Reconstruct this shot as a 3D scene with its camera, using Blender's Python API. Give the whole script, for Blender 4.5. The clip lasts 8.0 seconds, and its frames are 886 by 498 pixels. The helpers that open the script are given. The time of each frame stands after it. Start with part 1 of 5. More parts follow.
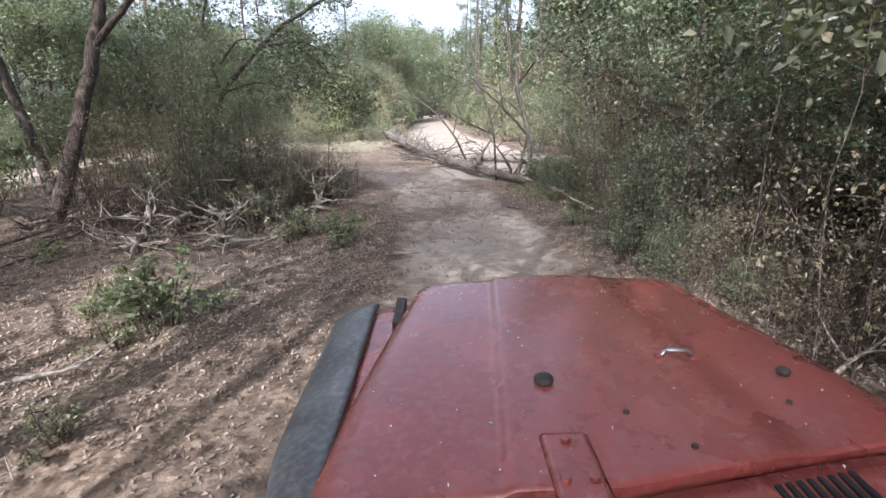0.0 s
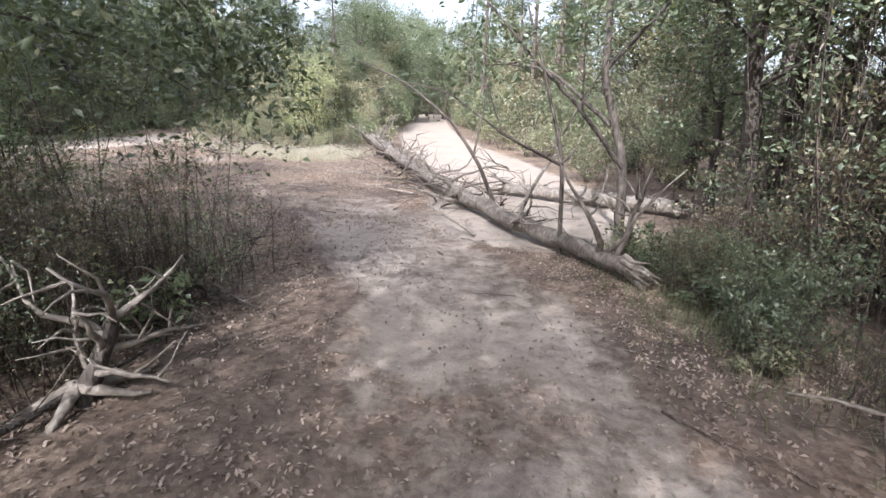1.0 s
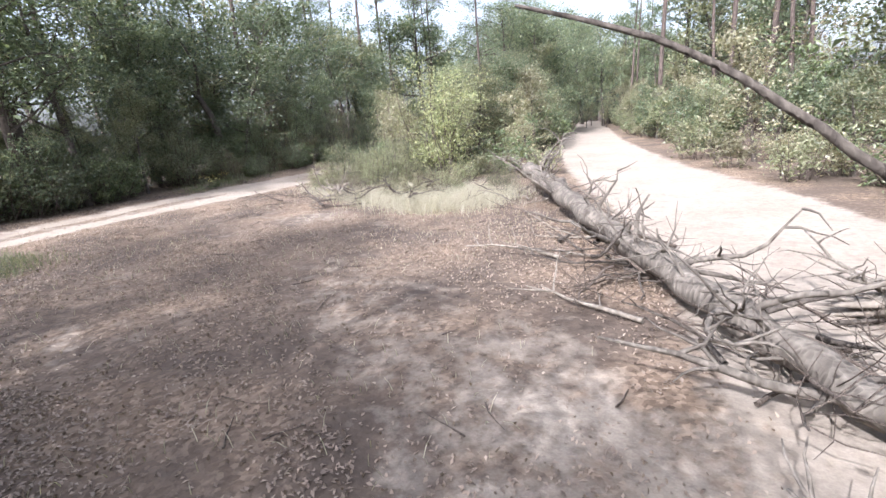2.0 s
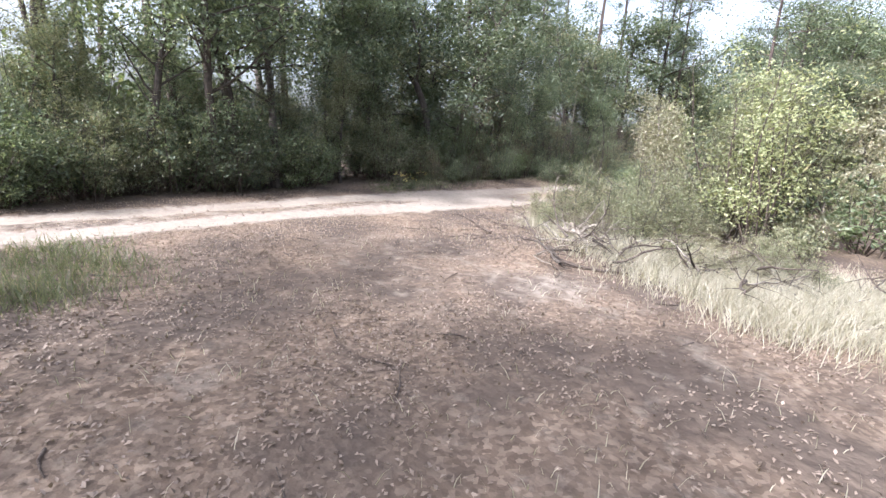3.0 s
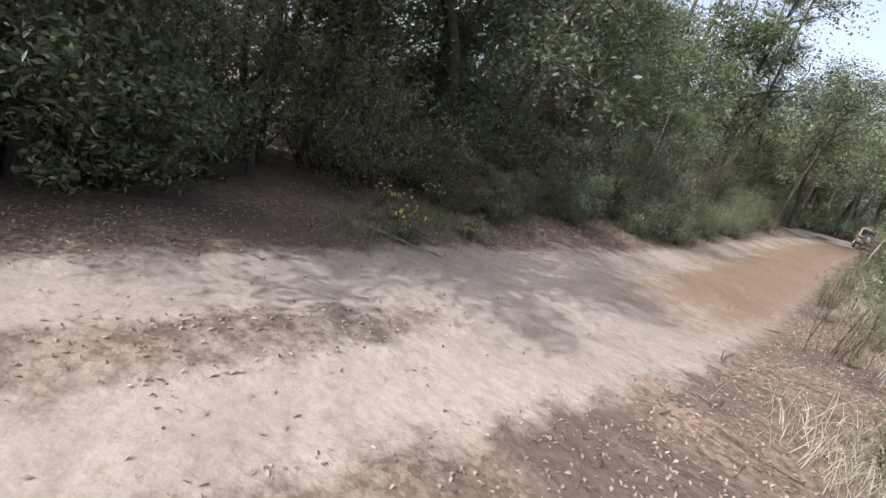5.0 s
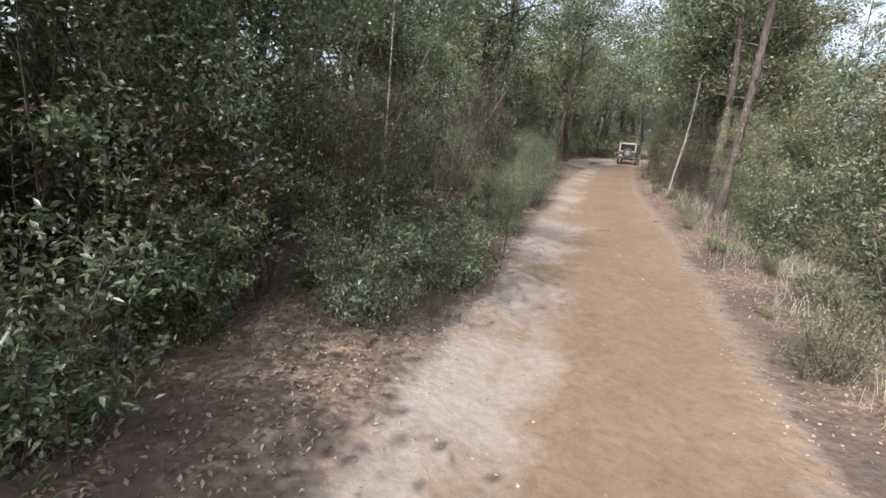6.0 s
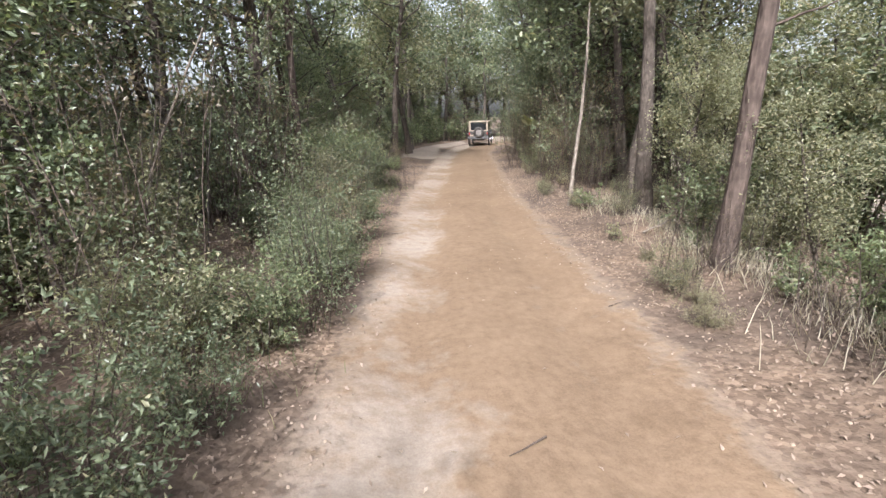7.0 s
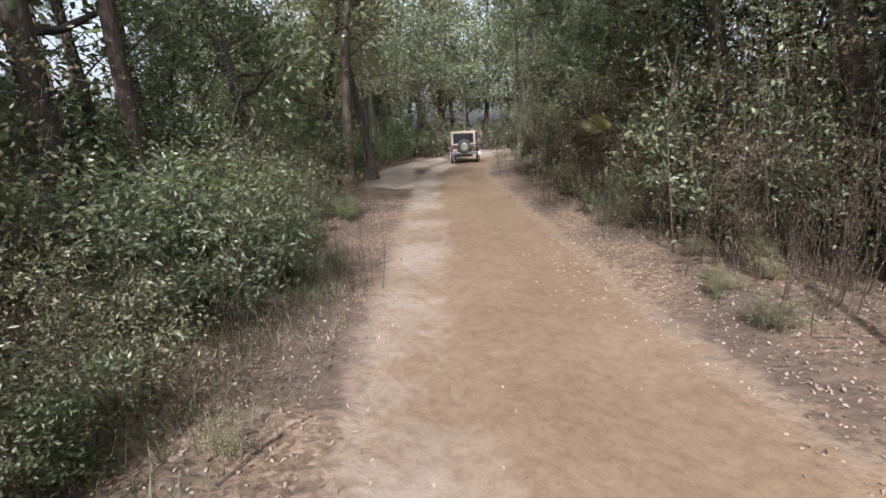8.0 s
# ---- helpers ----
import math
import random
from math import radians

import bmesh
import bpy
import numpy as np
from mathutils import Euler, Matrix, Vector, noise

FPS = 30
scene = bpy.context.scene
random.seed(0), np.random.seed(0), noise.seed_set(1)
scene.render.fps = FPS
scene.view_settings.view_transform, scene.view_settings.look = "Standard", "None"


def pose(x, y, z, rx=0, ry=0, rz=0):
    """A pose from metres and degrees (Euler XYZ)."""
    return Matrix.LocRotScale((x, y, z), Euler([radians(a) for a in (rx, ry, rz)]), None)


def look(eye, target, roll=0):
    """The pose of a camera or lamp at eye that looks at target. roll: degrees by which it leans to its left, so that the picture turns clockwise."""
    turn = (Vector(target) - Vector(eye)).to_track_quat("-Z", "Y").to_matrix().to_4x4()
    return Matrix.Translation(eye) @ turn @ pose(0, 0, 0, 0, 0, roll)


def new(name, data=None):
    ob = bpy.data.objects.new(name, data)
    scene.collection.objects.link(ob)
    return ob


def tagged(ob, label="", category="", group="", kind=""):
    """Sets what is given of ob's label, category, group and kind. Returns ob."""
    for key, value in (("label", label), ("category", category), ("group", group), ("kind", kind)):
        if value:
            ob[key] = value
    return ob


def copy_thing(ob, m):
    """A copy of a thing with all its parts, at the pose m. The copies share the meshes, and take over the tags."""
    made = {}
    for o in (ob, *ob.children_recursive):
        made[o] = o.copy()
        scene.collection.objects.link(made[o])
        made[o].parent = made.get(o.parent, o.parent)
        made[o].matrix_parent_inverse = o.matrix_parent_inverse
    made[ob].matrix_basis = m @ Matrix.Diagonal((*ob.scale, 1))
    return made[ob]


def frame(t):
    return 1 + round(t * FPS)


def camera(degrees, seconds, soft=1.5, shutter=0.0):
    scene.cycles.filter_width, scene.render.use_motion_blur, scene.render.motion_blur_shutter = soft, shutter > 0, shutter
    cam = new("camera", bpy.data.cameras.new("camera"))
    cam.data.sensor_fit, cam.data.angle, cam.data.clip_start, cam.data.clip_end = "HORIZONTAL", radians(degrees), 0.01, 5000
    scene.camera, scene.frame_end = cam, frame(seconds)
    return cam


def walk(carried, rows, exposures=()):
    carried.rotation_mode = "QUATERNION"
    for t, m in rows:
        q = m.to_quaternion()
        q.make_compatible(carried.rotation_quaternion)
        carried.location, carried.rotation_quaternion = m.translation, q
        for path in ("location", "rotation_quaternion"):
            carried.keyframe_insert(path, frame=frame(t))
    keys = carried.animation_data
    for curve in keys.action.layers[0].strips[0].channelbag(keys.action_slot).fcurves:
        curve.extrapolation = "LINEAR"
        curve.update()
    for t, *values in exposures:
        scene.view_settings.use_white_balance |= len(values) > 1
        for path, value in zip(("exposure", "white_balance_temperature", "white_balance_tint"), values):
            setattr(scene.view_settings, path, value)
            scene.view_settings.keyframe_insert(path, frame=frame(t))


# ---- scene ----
cam = camera(86.0, 8.0, soft=1.5)
PATH = [
    (0.0, (0.000, 0.000, 2.035), (0.000, 9.562, -0.892), -1.59),
    (0.5, (0.026, 3.720, 2.002), (0.094, 13.321, -0.797), -1.87),
    (1.0, (-0.261, 6.677, 1.958), (-0.025, 16.232, -0.983), 1.69),
    (1.2, (-0.350, 7.571, 2.006), (-0.360, 17.160, -0.832), 1.64),
    (2.3, (-1.963, 13.964, 2.088), (-5.907, 22.812, -0.392), -3.23),
    (2.5, (-2.599, 14.676, 2.117), (-7.153, 23.296, -0.110), -0.19),
    (3.0, (-4.811, 16.538, 1.982), (-10.763, 24.209, -0.412), 3.41),
    (3.5, (-6.792, 17.834, 1.950), (-13.643, 24.683, -0.527), 7.09),
    (4.0, (-8.482, 19.172, 1.974), (-15.685, 25.620, -0.582), 6.06),
    (4.2, (-9.130, 19.623, 1.920), (-16.127, 26.259, -0.727), 9.65),
    (5.3, (-12.400, 25.400, 1.976), (-16.678, 33.959, -0.930), 13.28),
    (5.5, (-12.710, 27.040, 2.029), (-16.345, 35.900, -0.852), 9.45),
    (6.0, (-12.884, 31.888, 2.028), (-14.520, 41.424, -0.500), 4.67),
    (6.5, (-12.444, 36.293, 1.951), (-12.316, 45.942, -0.672), -0.22),
    (7.0, (-11.954, 40.328, 2.048), (-10.879, 49.906, -0.616), -1.77),
    (7.5, (-11.539, 44.432, 1.999), (-10.518, 54.038, -0.586), -3.10),
    (8.0, (-11.428, 48.708, 1.924), (-9.732, 58.256, -0.518), -3.25),
]
walk(cam, [(t, look(eye, target, roll)) for t, eye, target, roll in PATH], exposures=[(0.0, 1.55, 5750, 15), (1.0, 1.6, 5750, 15), (2.5, 1.7, 5700, 15), (4.2, 1.4, 5700, 15), (5.3, 0.9, 6000, 15), (6.0, 1.05, 6050, 15), (7.0, 1.35, 6100, 15), (8.0, 1.02, 6050, 15)])

# ---- world and light ----
SUN_DIR = Vector((0.26, 0.71, -0.66)).normalized()
w = bpy.data.worlds.new("sky")
scene.world = w
w.use_nodes = True
nt = w.node_tree
sky = nt.nodes.new("ShaderNodeTexSky")
sky.sky_type = "NISHITA"
sky.sun_disc = False
sky.sun_elevation = math.asin(-SUN_DIR.z)
sky.sun_rotation = math.atan2(-SUN_DIR.x, -SUN_DIR.y)
sky.dust_density = 5.0
sky.ozone_density = 0.5
pale = nt.nodes.new("ShaderNodeHueSaturation")  # hazy, washed-out sky
pale.inputs["Saturation"].default_value = 0.45
nt.links.new(sky.outputs[0], pale.inputs["Color"])
nt.links.new(pale.outputs[0], nt.nodes["Background"].inputs[0])
nt.nodes["Background"].inputs[1].default_value = 0.15
sun = new("sun", bpy.data.lights.new("sun", "SUN"))
sun.data.energy = 3.0
sun.data.angle = radians(0.55)
sun.data.color = (1.0, 0.97, 0.92)
sun.matrix_world = look((0, 0, 60), Vector((0, 0, 60)) + SUN_DIR)

rng = np.random.default_rng(11)


# ---- materials ----
def shader(name, rough=0.7, metal=0.0, spec=0.4):
    m = bpy.data.materials.new(name)
    m.use_nodes = True
    t = m.node_tree
    b = t.nodes["Principled BSDF"]
    b.inputs["Roughness"].default_value = rough
    b.inputs["Metallic"].default_value = metal
    b.inputs["Specular IOR Level"].default_value = spec
    return m, t, b


def node(t, kind, **values):
    n = t.nodes.new(kind)
    for k, v in values.items():
        n.inputs[k.replace("_", " ")].default_value = v
    return n


def ramp(t, source, stops):
    r = t.nodes.new("ShaderNodeValToRGB")
    e = r.color_ramp.elements
    while len(e) < len(stops):
        e.new(0.5)
    for el, (p, c) in zip(e, stops):
        el.position, el.color = p, (*c, 1)
    t.links.new(source, r.inputs[0])
    return r.outputs[0]


def mixed(t, fac, a, b, blend="MIX"):
    n = t.nodes.new("ShaderNodeMix")
    n.data_type, n.blend_type = "RGBA", blend
    for socket, v in ((n.inputs[0], fac), (n.inputs[6], a), (n.inputs[7], b)):
        if isinstance(v, bpy.types.NodeSocket):
            t.links.new(v, socket)
        elif isinstance(v, (int, float)):
            socket.default_value = v
        else:
            socket.default_value = (*v, 1)
    return n.outputs[2]


def bumped(t, b, height, strength, distance):
    n = node(t, "ShaderNodeBump", Strength=strength, Distance=distance)
    t.links.new(height, n.inputs["Height"])
    t.links.new(n.outputs[0], b.inputs["Normal"])


def noise_node(t, scale, detail=6.0, rough=0.6):
    c = t.nodes.new("ShaderNodeTexCoord")
    n = node(t, "ShaderNodeTexNoise", Scale=scale, Detail=detail, Roughness=rough)
    t.links.new(c.outputs["Object"], n.inputs["Vector"])
    return n.outputs["Fac"]


def leaf_material(name, dark, light, third, glow=0.42, rough=0.34):
    """Leaves: every leaf has its own tint; some light comes through."""
    m, t, b = shader(name, rough, spec=0.5)
    g = t.nodes.new("ShaderNodeNewGeometry")
    o = t.nodes.new("ShaderNodeObjectInfo")
    c = ramp(t, g.outputs["Random Per Island"], [(0.0, dark), (0.55, light), (0.9, light), (1.0, third)])
    hue = node(t, "ShaderNodeHueSaturation", Saturation=0.72)
    mm = node(t, "ShaderNodeMapRange")
    mm.inputs["To Min"].default_value, mm.inputs["To Max"].default_value = 0.95, 1.7
    t.links.new(o.outputs["Random"], mm.inputs["Value"])
    t.links.new(mm.outputs[0], hue.inputs["Value"])
    t.links.new(c, hue.inputs["Color"])
    t.links.new(hue.outputs[0], b.inputs["Base Color"])
    tr = t.nodes.new("ShaderNodeBsdfTranslucent")
    t.links.new(mixed(t, 1.0, hue.outputs[0], (1.0, 1.0, 0.55), "MULTIPLY"), tr.inputs["Color"])
    mix = t.nodes.new("ShaderNodeMixShader")
    mix.inputs[0].default_value = glow
    t.links.new(b.outputs[0], mix.inputs[1])
    t.links.new(tr.outputs[0], mix.inputs[2])
    t.links.new(mix.outputs[0], t.nodes["Material Output"].inputs[0])
    return m


def bark_material(name, dark, light, scale=9.0):
    m, t, b = shader(name, 0.9, spec=0.2)
    f = noise_node(t, scale, 8)
    v = node(t, "ShaderNodeTexVoronoi", Scale=scale * 2.2)
    c = t.nodes.new("ShaderNodeTexCoord")
    mp = node(t, "ShaderNodeMapping")
    mp.inputs["Scale"].default_value = (1.6, 1.6, 0.35)
    t.links.new(c.outputs["Object"], mp.inputs[0])
    t.links.new(mp.outputs[0], v.inputs["Vector"])
    col = ramp(t, f, [(0.3, dark), (0.7, light)])
    t.links.new(mixed(t, v.outputs["Distance"], dark, col), b.inputs["Base Color"])
    bumped(t, b, v.outputs["Distance"], 0.8, 0.02)
    return m


OAK = leaf_material("oak_leaf", (0.05, 0.075, 0.034), (0.13, 0.17, 0.08), (0.30, 0.29, 0.15))
OLIVE = leaf_material("olive_leaf", (0.085, 0.10, 0.045), (0.19, 0.195, 0.095), (0.36, 0.30, 0.16))
BROAD = leaf_material("broad_leaf", (0.05, 0.075, 0.028), (0.13, 0.17, 0.065), (0.32, 0.33, 0.16), rough=0.28)
YELLOW = leaf_material("yellow_leaf", (0.15, 0.18, 0.055), (0.27, 0.29, 0.11), (0.40, 0.35, 0.14), glow=0.45)
DUSTY = leaf_material("dusty_leaf", (0.13, 0.12, 0.06), (0.24, 0.22, 0.12), (0.38, 0.30, 0.18))
RUSSET = leaf_material("russet_leaf", (0.09, 0.06, 0.035), (0.17, 0.13, 0.06), (0.12, 0.15, 0.05))
NEEDLE = leaf_material("pine_needle", (0.04, 0.065, 0.03), (0.08, 0.12, 0.05), (0.16, 0.15, 0.07))
STRAW = leaf_material("dry_grass", (0.28, 0.245, 0.175), (0.44, 0.39, 0.295), (0.34, 0.32, 0.20), rough=0.6)
GREEN_GRASS = leaf_material("green_grass", (0.06, 0.08, 0.025), (0.14, 0.16, 0.06), (0.30, 0.26, 0.12), rough=0.55)
LITTER = leaf_material("fallen_leaf", (0.14, 0.09, 0.056), (0.235, 0.16, 0.106), (0.33, 0.245, 0.17), glow=0.12, rough=0.65)
BARK = bark_material("grey_bark", (0.055, 0.045, 0.038), (0.17, 0.145, 0.12))
PINE_BARK = bark_material("pine_bark", (0.055, 0.042, 0.036), (0.18, 0.14, 0.118), 7.0)
PALE_BARK = bark_material("pale_bark", (0.13, 0.11, 0.09), (0.36, 0.32, 0.27), 12.0)
DEAD = bark_material("bleached_wood", (0.15, 0.125, 0.10), (0.42, 0.37, 0.31), 6.0)
WEATHERED = bark_material("weathered_wood", (0.09, 0.076, 0.063), (0.28, 0.243, 0.203), 6.0)
TWIG = bark_material("brown_twig", (0.075, 0.058, 0.047), (0.20, 0.16, 0.13), 14.0)


def ground_material():
    m, t, b = shader("sand_and_litter", 0.92, spec=0.15)
    a = t.nodes.new("ShaderNodeAttribute")
    a.attribute_name = "sand"
    k = t.nodes.new("ShaderNodeAttribute")
    k.attribute_name = "tan"
    big, mid, fine = noise_node(t, 0.55, 5), noise_node(t, 3.2, 8, 0.68), noise_node(t, 60.0, 4, 0.6)
    vor = node(t, "ShaderNodeTexVoronoi", Scale=24.0)
    co = t.nodes.new("ShaderNodeTexCoord")
    warp = node(t, "ShaderNodeTexNoise", Scale=22.0, Detail=3.0)
    t.links.new(co.outputs["Object"], warp.inputs["Vector"])
    t.links.new(mixed(t, 0.035, co.outputs["Object"], warp.outputs["Color"]), vor.inputs["Vector"])
    pale = ramp(t, mid, [(0.2, (0.30, 0.25, 0.205)), (0.8, (0.44, 0.38, 0.315))])
    tan = ramp(t, mid, [(0.2, (0.20, 0.142, 0.092)), (0.8, (0.275, 0.20, 0.135))])
    rag = t.nodes.new("ShaderNodeMath")
    rag.operation = "MULTIPLY_ADD"
    rag.inputs[1].default_value = 1.7
    t.links.new(mid, rag.inputs[0])
    t.links.new(k.outputs["Fac"], rag.inputs[2])
    span = node(t, "ShaderNodeMapRange")
    span.inputs["From Min"].default_value, span.inputs["From Max"].default_value = 0.95, 1.45
    t.links.new(rag.outputs[0], span.inputs["Value"])
    sand = mixed(t, ramp(t, span.outputs[0], [(0.0, (0, 0, 0)), (1.0, (1, 1, 1))]), pale, tan)
    sand = mixed(t, 0.55, sand, ramp(t, big, [(0.35, (0.72, 0.70, 0.68)), (0.65, (1, 1, 1))]), "MULTIPLY")
    sand = mixed(t, 0.35, sand, ramp(t, fine, [(0.3, (0.5, 0.5, 0.5)), (0.7, (1, 1, 1))]), "MULTIPLY")
    grit = noise_node(t, 10.0, 6, 0.7)
    sand = mixed(t, 0.6, sand, ramp(t, grit, [(0.32, (0.66, 0.64, 0.61)), (0.6, (1, 1, 1))]), "MULTIPLY")
    leaf = ramp(t, vor.outputs["Color"], [(0.1, (0.11, 0.078, 0.055)), (0.5, (0.18, 0.13, 0.092)), (0.9, (0.30, 0.225, 0.165))])
    leaf = mixed(t, ramp(t, big, [(0.35, (0, 0, 0)), (0.6, (0.9, 0.9, 0.9))]), leaf, (0.095, 0.073, 0.058))
    # ragged border between the two
    s = t.nodes.new("ShaderNodeMath")
    s.operation = "MULTIPLY_ADD"
    s.inputs[1].default_value, s.inputs[2].default_value = 1.1, -0.55
    t.links.new(mid, s.inputs[0])
    s2 = t.nodes.new("ShaderNodeMath")
    s2.operation = "ADD"
    t.links.new(s.outputs[0], s2.inputs[0])
    t.links.new(a.outputs["Fac"], s2.inputs[1])
    f = ramp(t, s2.outputs[0], [(0.36, (0, 0, 0)), (0.64, (1, 1, 1))])
    t.links.new(mixed(t, f, leaf, sand), b.inputs["Base Color"])
    clod, lump = noise_node(t, 11.0, 3, 0.5), noise_node(t, 2.6, 2, 0.5)
    h2 = t.nodes.new("ShaderNodeMath")
    h2.operation = "MULTIPLY_ADD"
    h2.inputs[1].default_value = 2.6
    t.links.new(lump, h2.inputs[0])
    t.links.new(clod, h2.inputs[2])
    ease = node(t, "ShaderNodeMapRange")
    ease.inputs["To Min"].default_value, ease.inputs["To Max"].default_value = 0.7, 0.22
    t.links.new(a.outputs["Fac"], ease.inputs["Value"])
    bumped(t, b, h2.outputs[0], 0.6, 0.05)
    t.links.new(ease.outputs[0], b.inputs["Normal"].links[0].from_node.inputs["Strength"])
    return m


# ---- the plan of the ground ----
LANE = [(-15.4, -60), (-15.3, -5), (-15.4, 8), (-15.2, 18), (-14.6, 24), (-13.4, 29), (-12.4, 33.5), (-11.8, 38), (-10.9, 45),
        (-10.0, 53), (-8.6, 61), (-7.4, 68), (-5.4, 75), (-2.0, 80.5), (4, 84.5), (20, 88)]
LANE_LEFT = [(x - 1.05, y) for x, y in LANE]


def lane_half(y):
    return np.interp(y, [22, 29, 35], [1.15, 1.7, 1.5])


ENTRY = [(0.45, -60), (0.4, -5), (0.4, 8), (0.2, 11), (-1.2, 14.5), (-4.0, 18), (-8.0, 21), (-12.5, 25)]
ROAD = [(1.5, 15), (1.7, 18), (1.2, 23), (0.2, 29), (-0.4, 36), (-0.8, 45), (-1.0, 90)]
CLEARING = [(-0.6, 12), (-3.2, 13), (-6.5, 15.5), (-9.5, 17.5), (-12, 19), (-11.5, 24), (-8.0, 24.5), (-3.5, 24), (-1.5, 19)]


def line_distance(x, y, line):
    """Distance from each place to a line of corners."""
    best = np.full(np.shape(x), 1e9)
    for (ax, ay), (bx, by) in zip(line, line[1:]):
        dx, dy = bx - ax, by - ay
        k = np.clip(((x - ax) * dx + (y - ay) * dy) / (dx * dx + dy * dy), 0, 1)
        best = np.minimum(best, np.hypot(x - ax - k * dx, y - ay - k * dy))
    return best


def inside(x, y, poly):
    r = np.zeros(np.shape(x), bool)
    for (ax, ay), (bx, by) in zip(poly, poly[1:] + poly[:1]):
        r ^= ((ay > y) != (by > y)) & (x < (bx - ax) * (y - ay) / (by - ay + 1e-12) + ax)
    return r


def fade(d, half, soft):
    return np.clip((half + soft / 2 - d) / soft, 0, 1)


def sand_at(x, y):
    d = line_distance(x, y, LANE)
    lane = fade(d, lane_half(y), 1.0) * (1 - 0.6 * np.exp(-((d - 0.1) / 0.4) ** 2) * np.clip((29 - y) / 3, 0, 1))
    entry = fade(line_distance(x, y, ENTRY) + 0.25 * waves(x, y, 0.7, 52), 1.25, 0.8) * np.clip((24 - y) / 12, 0.45, 1) * np.clip(0.66 + 0.34 * waves(x, y, 0.8, 51), 0.3, 0.95)
    road = fade(line_distance(x, y, ROAD), 1.9, 0.8)
    widening = fade(line_distance(x, y, [(-10.2, 66), (-9.4, 73), (-6.5, 79)]), 1.1, 0.9) * 0.9
    poly = CLEARING + CLEARING[:1]
    clear = np.where(inside(x, y, CLEARING), 1.0, fade(line_distance(x, y, poly), 0.2, 2.0)) * 0.22
    clear = clear * np.clip(1.1 + 1.1 * waves(x, y, 1.1, 21) + 0.6 * waves(x, y, 0.45, 22), 0.1, 2.2)
    # the lane's left wheel track is worn down to pale sand
    worn = np.clip((line_distance(x, y, LANE_LEFT) + 0.75 * waves(x, y, 1.7, 41) + 0.4 * waves(x, y, 0.4, 42)) / 0.9, 0.12, 1)
    streak = 0.5 + 0.5 * np.sin(d * 7.5 + 0.7 * waves(x, y, 1.6, 43))  # drawn out along the lane by wheels
    return np.maximum.reduce([lane, entry, road, clear, widening]), lane * np.clip((y - 29) / 5, 0, 1) * (worn * (0.7 + 0.3 * streak))


def waves(x, y, step, seed):
    a = np.random.default_rng(seed).uniform(0, 6.28, 10)
    return sum(np.sin(x / step * math.cos(a[i]) * (1 + i * 0.37) + y / step * math.sin(a[i]) * (1 + i * 0.37) + a[9 - i]) / (1 + i * 0.6) for i in range(6)) / 3


def ground_height(x, y):
    s, _ = sand_at(x, y)
    d = line_distance(x, y, LANE)
    rut = -0.07 * (np.exp(-((d - 0.75) / 0.24) ** 2)) * np.clip((y - 26) / 6, 0.3, 1)
    berm = 0.16 * np.exp(-((d - 2.9) / 0.7) ** 2) * np.clip((y - 27) / 4, 0, 1)
    e = line_distance(x, y, ENTRY)
    rut2 = -0.04 * np.exp(-((e - 0.75) / 0.25) ** 2)
    return rut + berm + rut2 + 0.035 * waves(x, y, 0.8, 3) * (1.2 - 0.7 * s) + 0.05 * waves(x, y, 3.0, 4) - 0.03 * s


def z_at(x, y):
    return float(ground_height(np.array([float(x)]), np.array([float(y)]))[0])


# ---- mesh helpers ----
def mesh_of(name, verts, faces, material, smooth=False):
    me = bpy.data.meshes.new(name)
    verts, faces = np.asarray(verts, float), np.asarray(faces)
    n, k = len(faces), faces.shape[1]
    me.vertices.add(len(verts))
    me.vertices.foreach_set("co", verts.ravel())
    me.loops.add(n * k)
    me.loops.foreach_set("vertex_index", faces.ravel().astype(np.int32))
    me.polygons.add(n)
    me.polygons.foreach_set("loop_start", np.arange(0, n * k, k, dtype=np.int32))
    me.update(calc_edges=True)
    me.materials.append(material)
    if smooth:
        me.polygons.foreach_set("use_smooth", np.ones(n, bool))
    return me


def under(ob, parent):
    ob.parent = parent
    return ob


def part(name, bm, material, parent, label=""):
    me = bpy.data.meshes.new(name)
    bm.to_mesh(me)
    bm.free()
    me.materials.append(material)
    return tagged(under(new(name, me), parent), label)


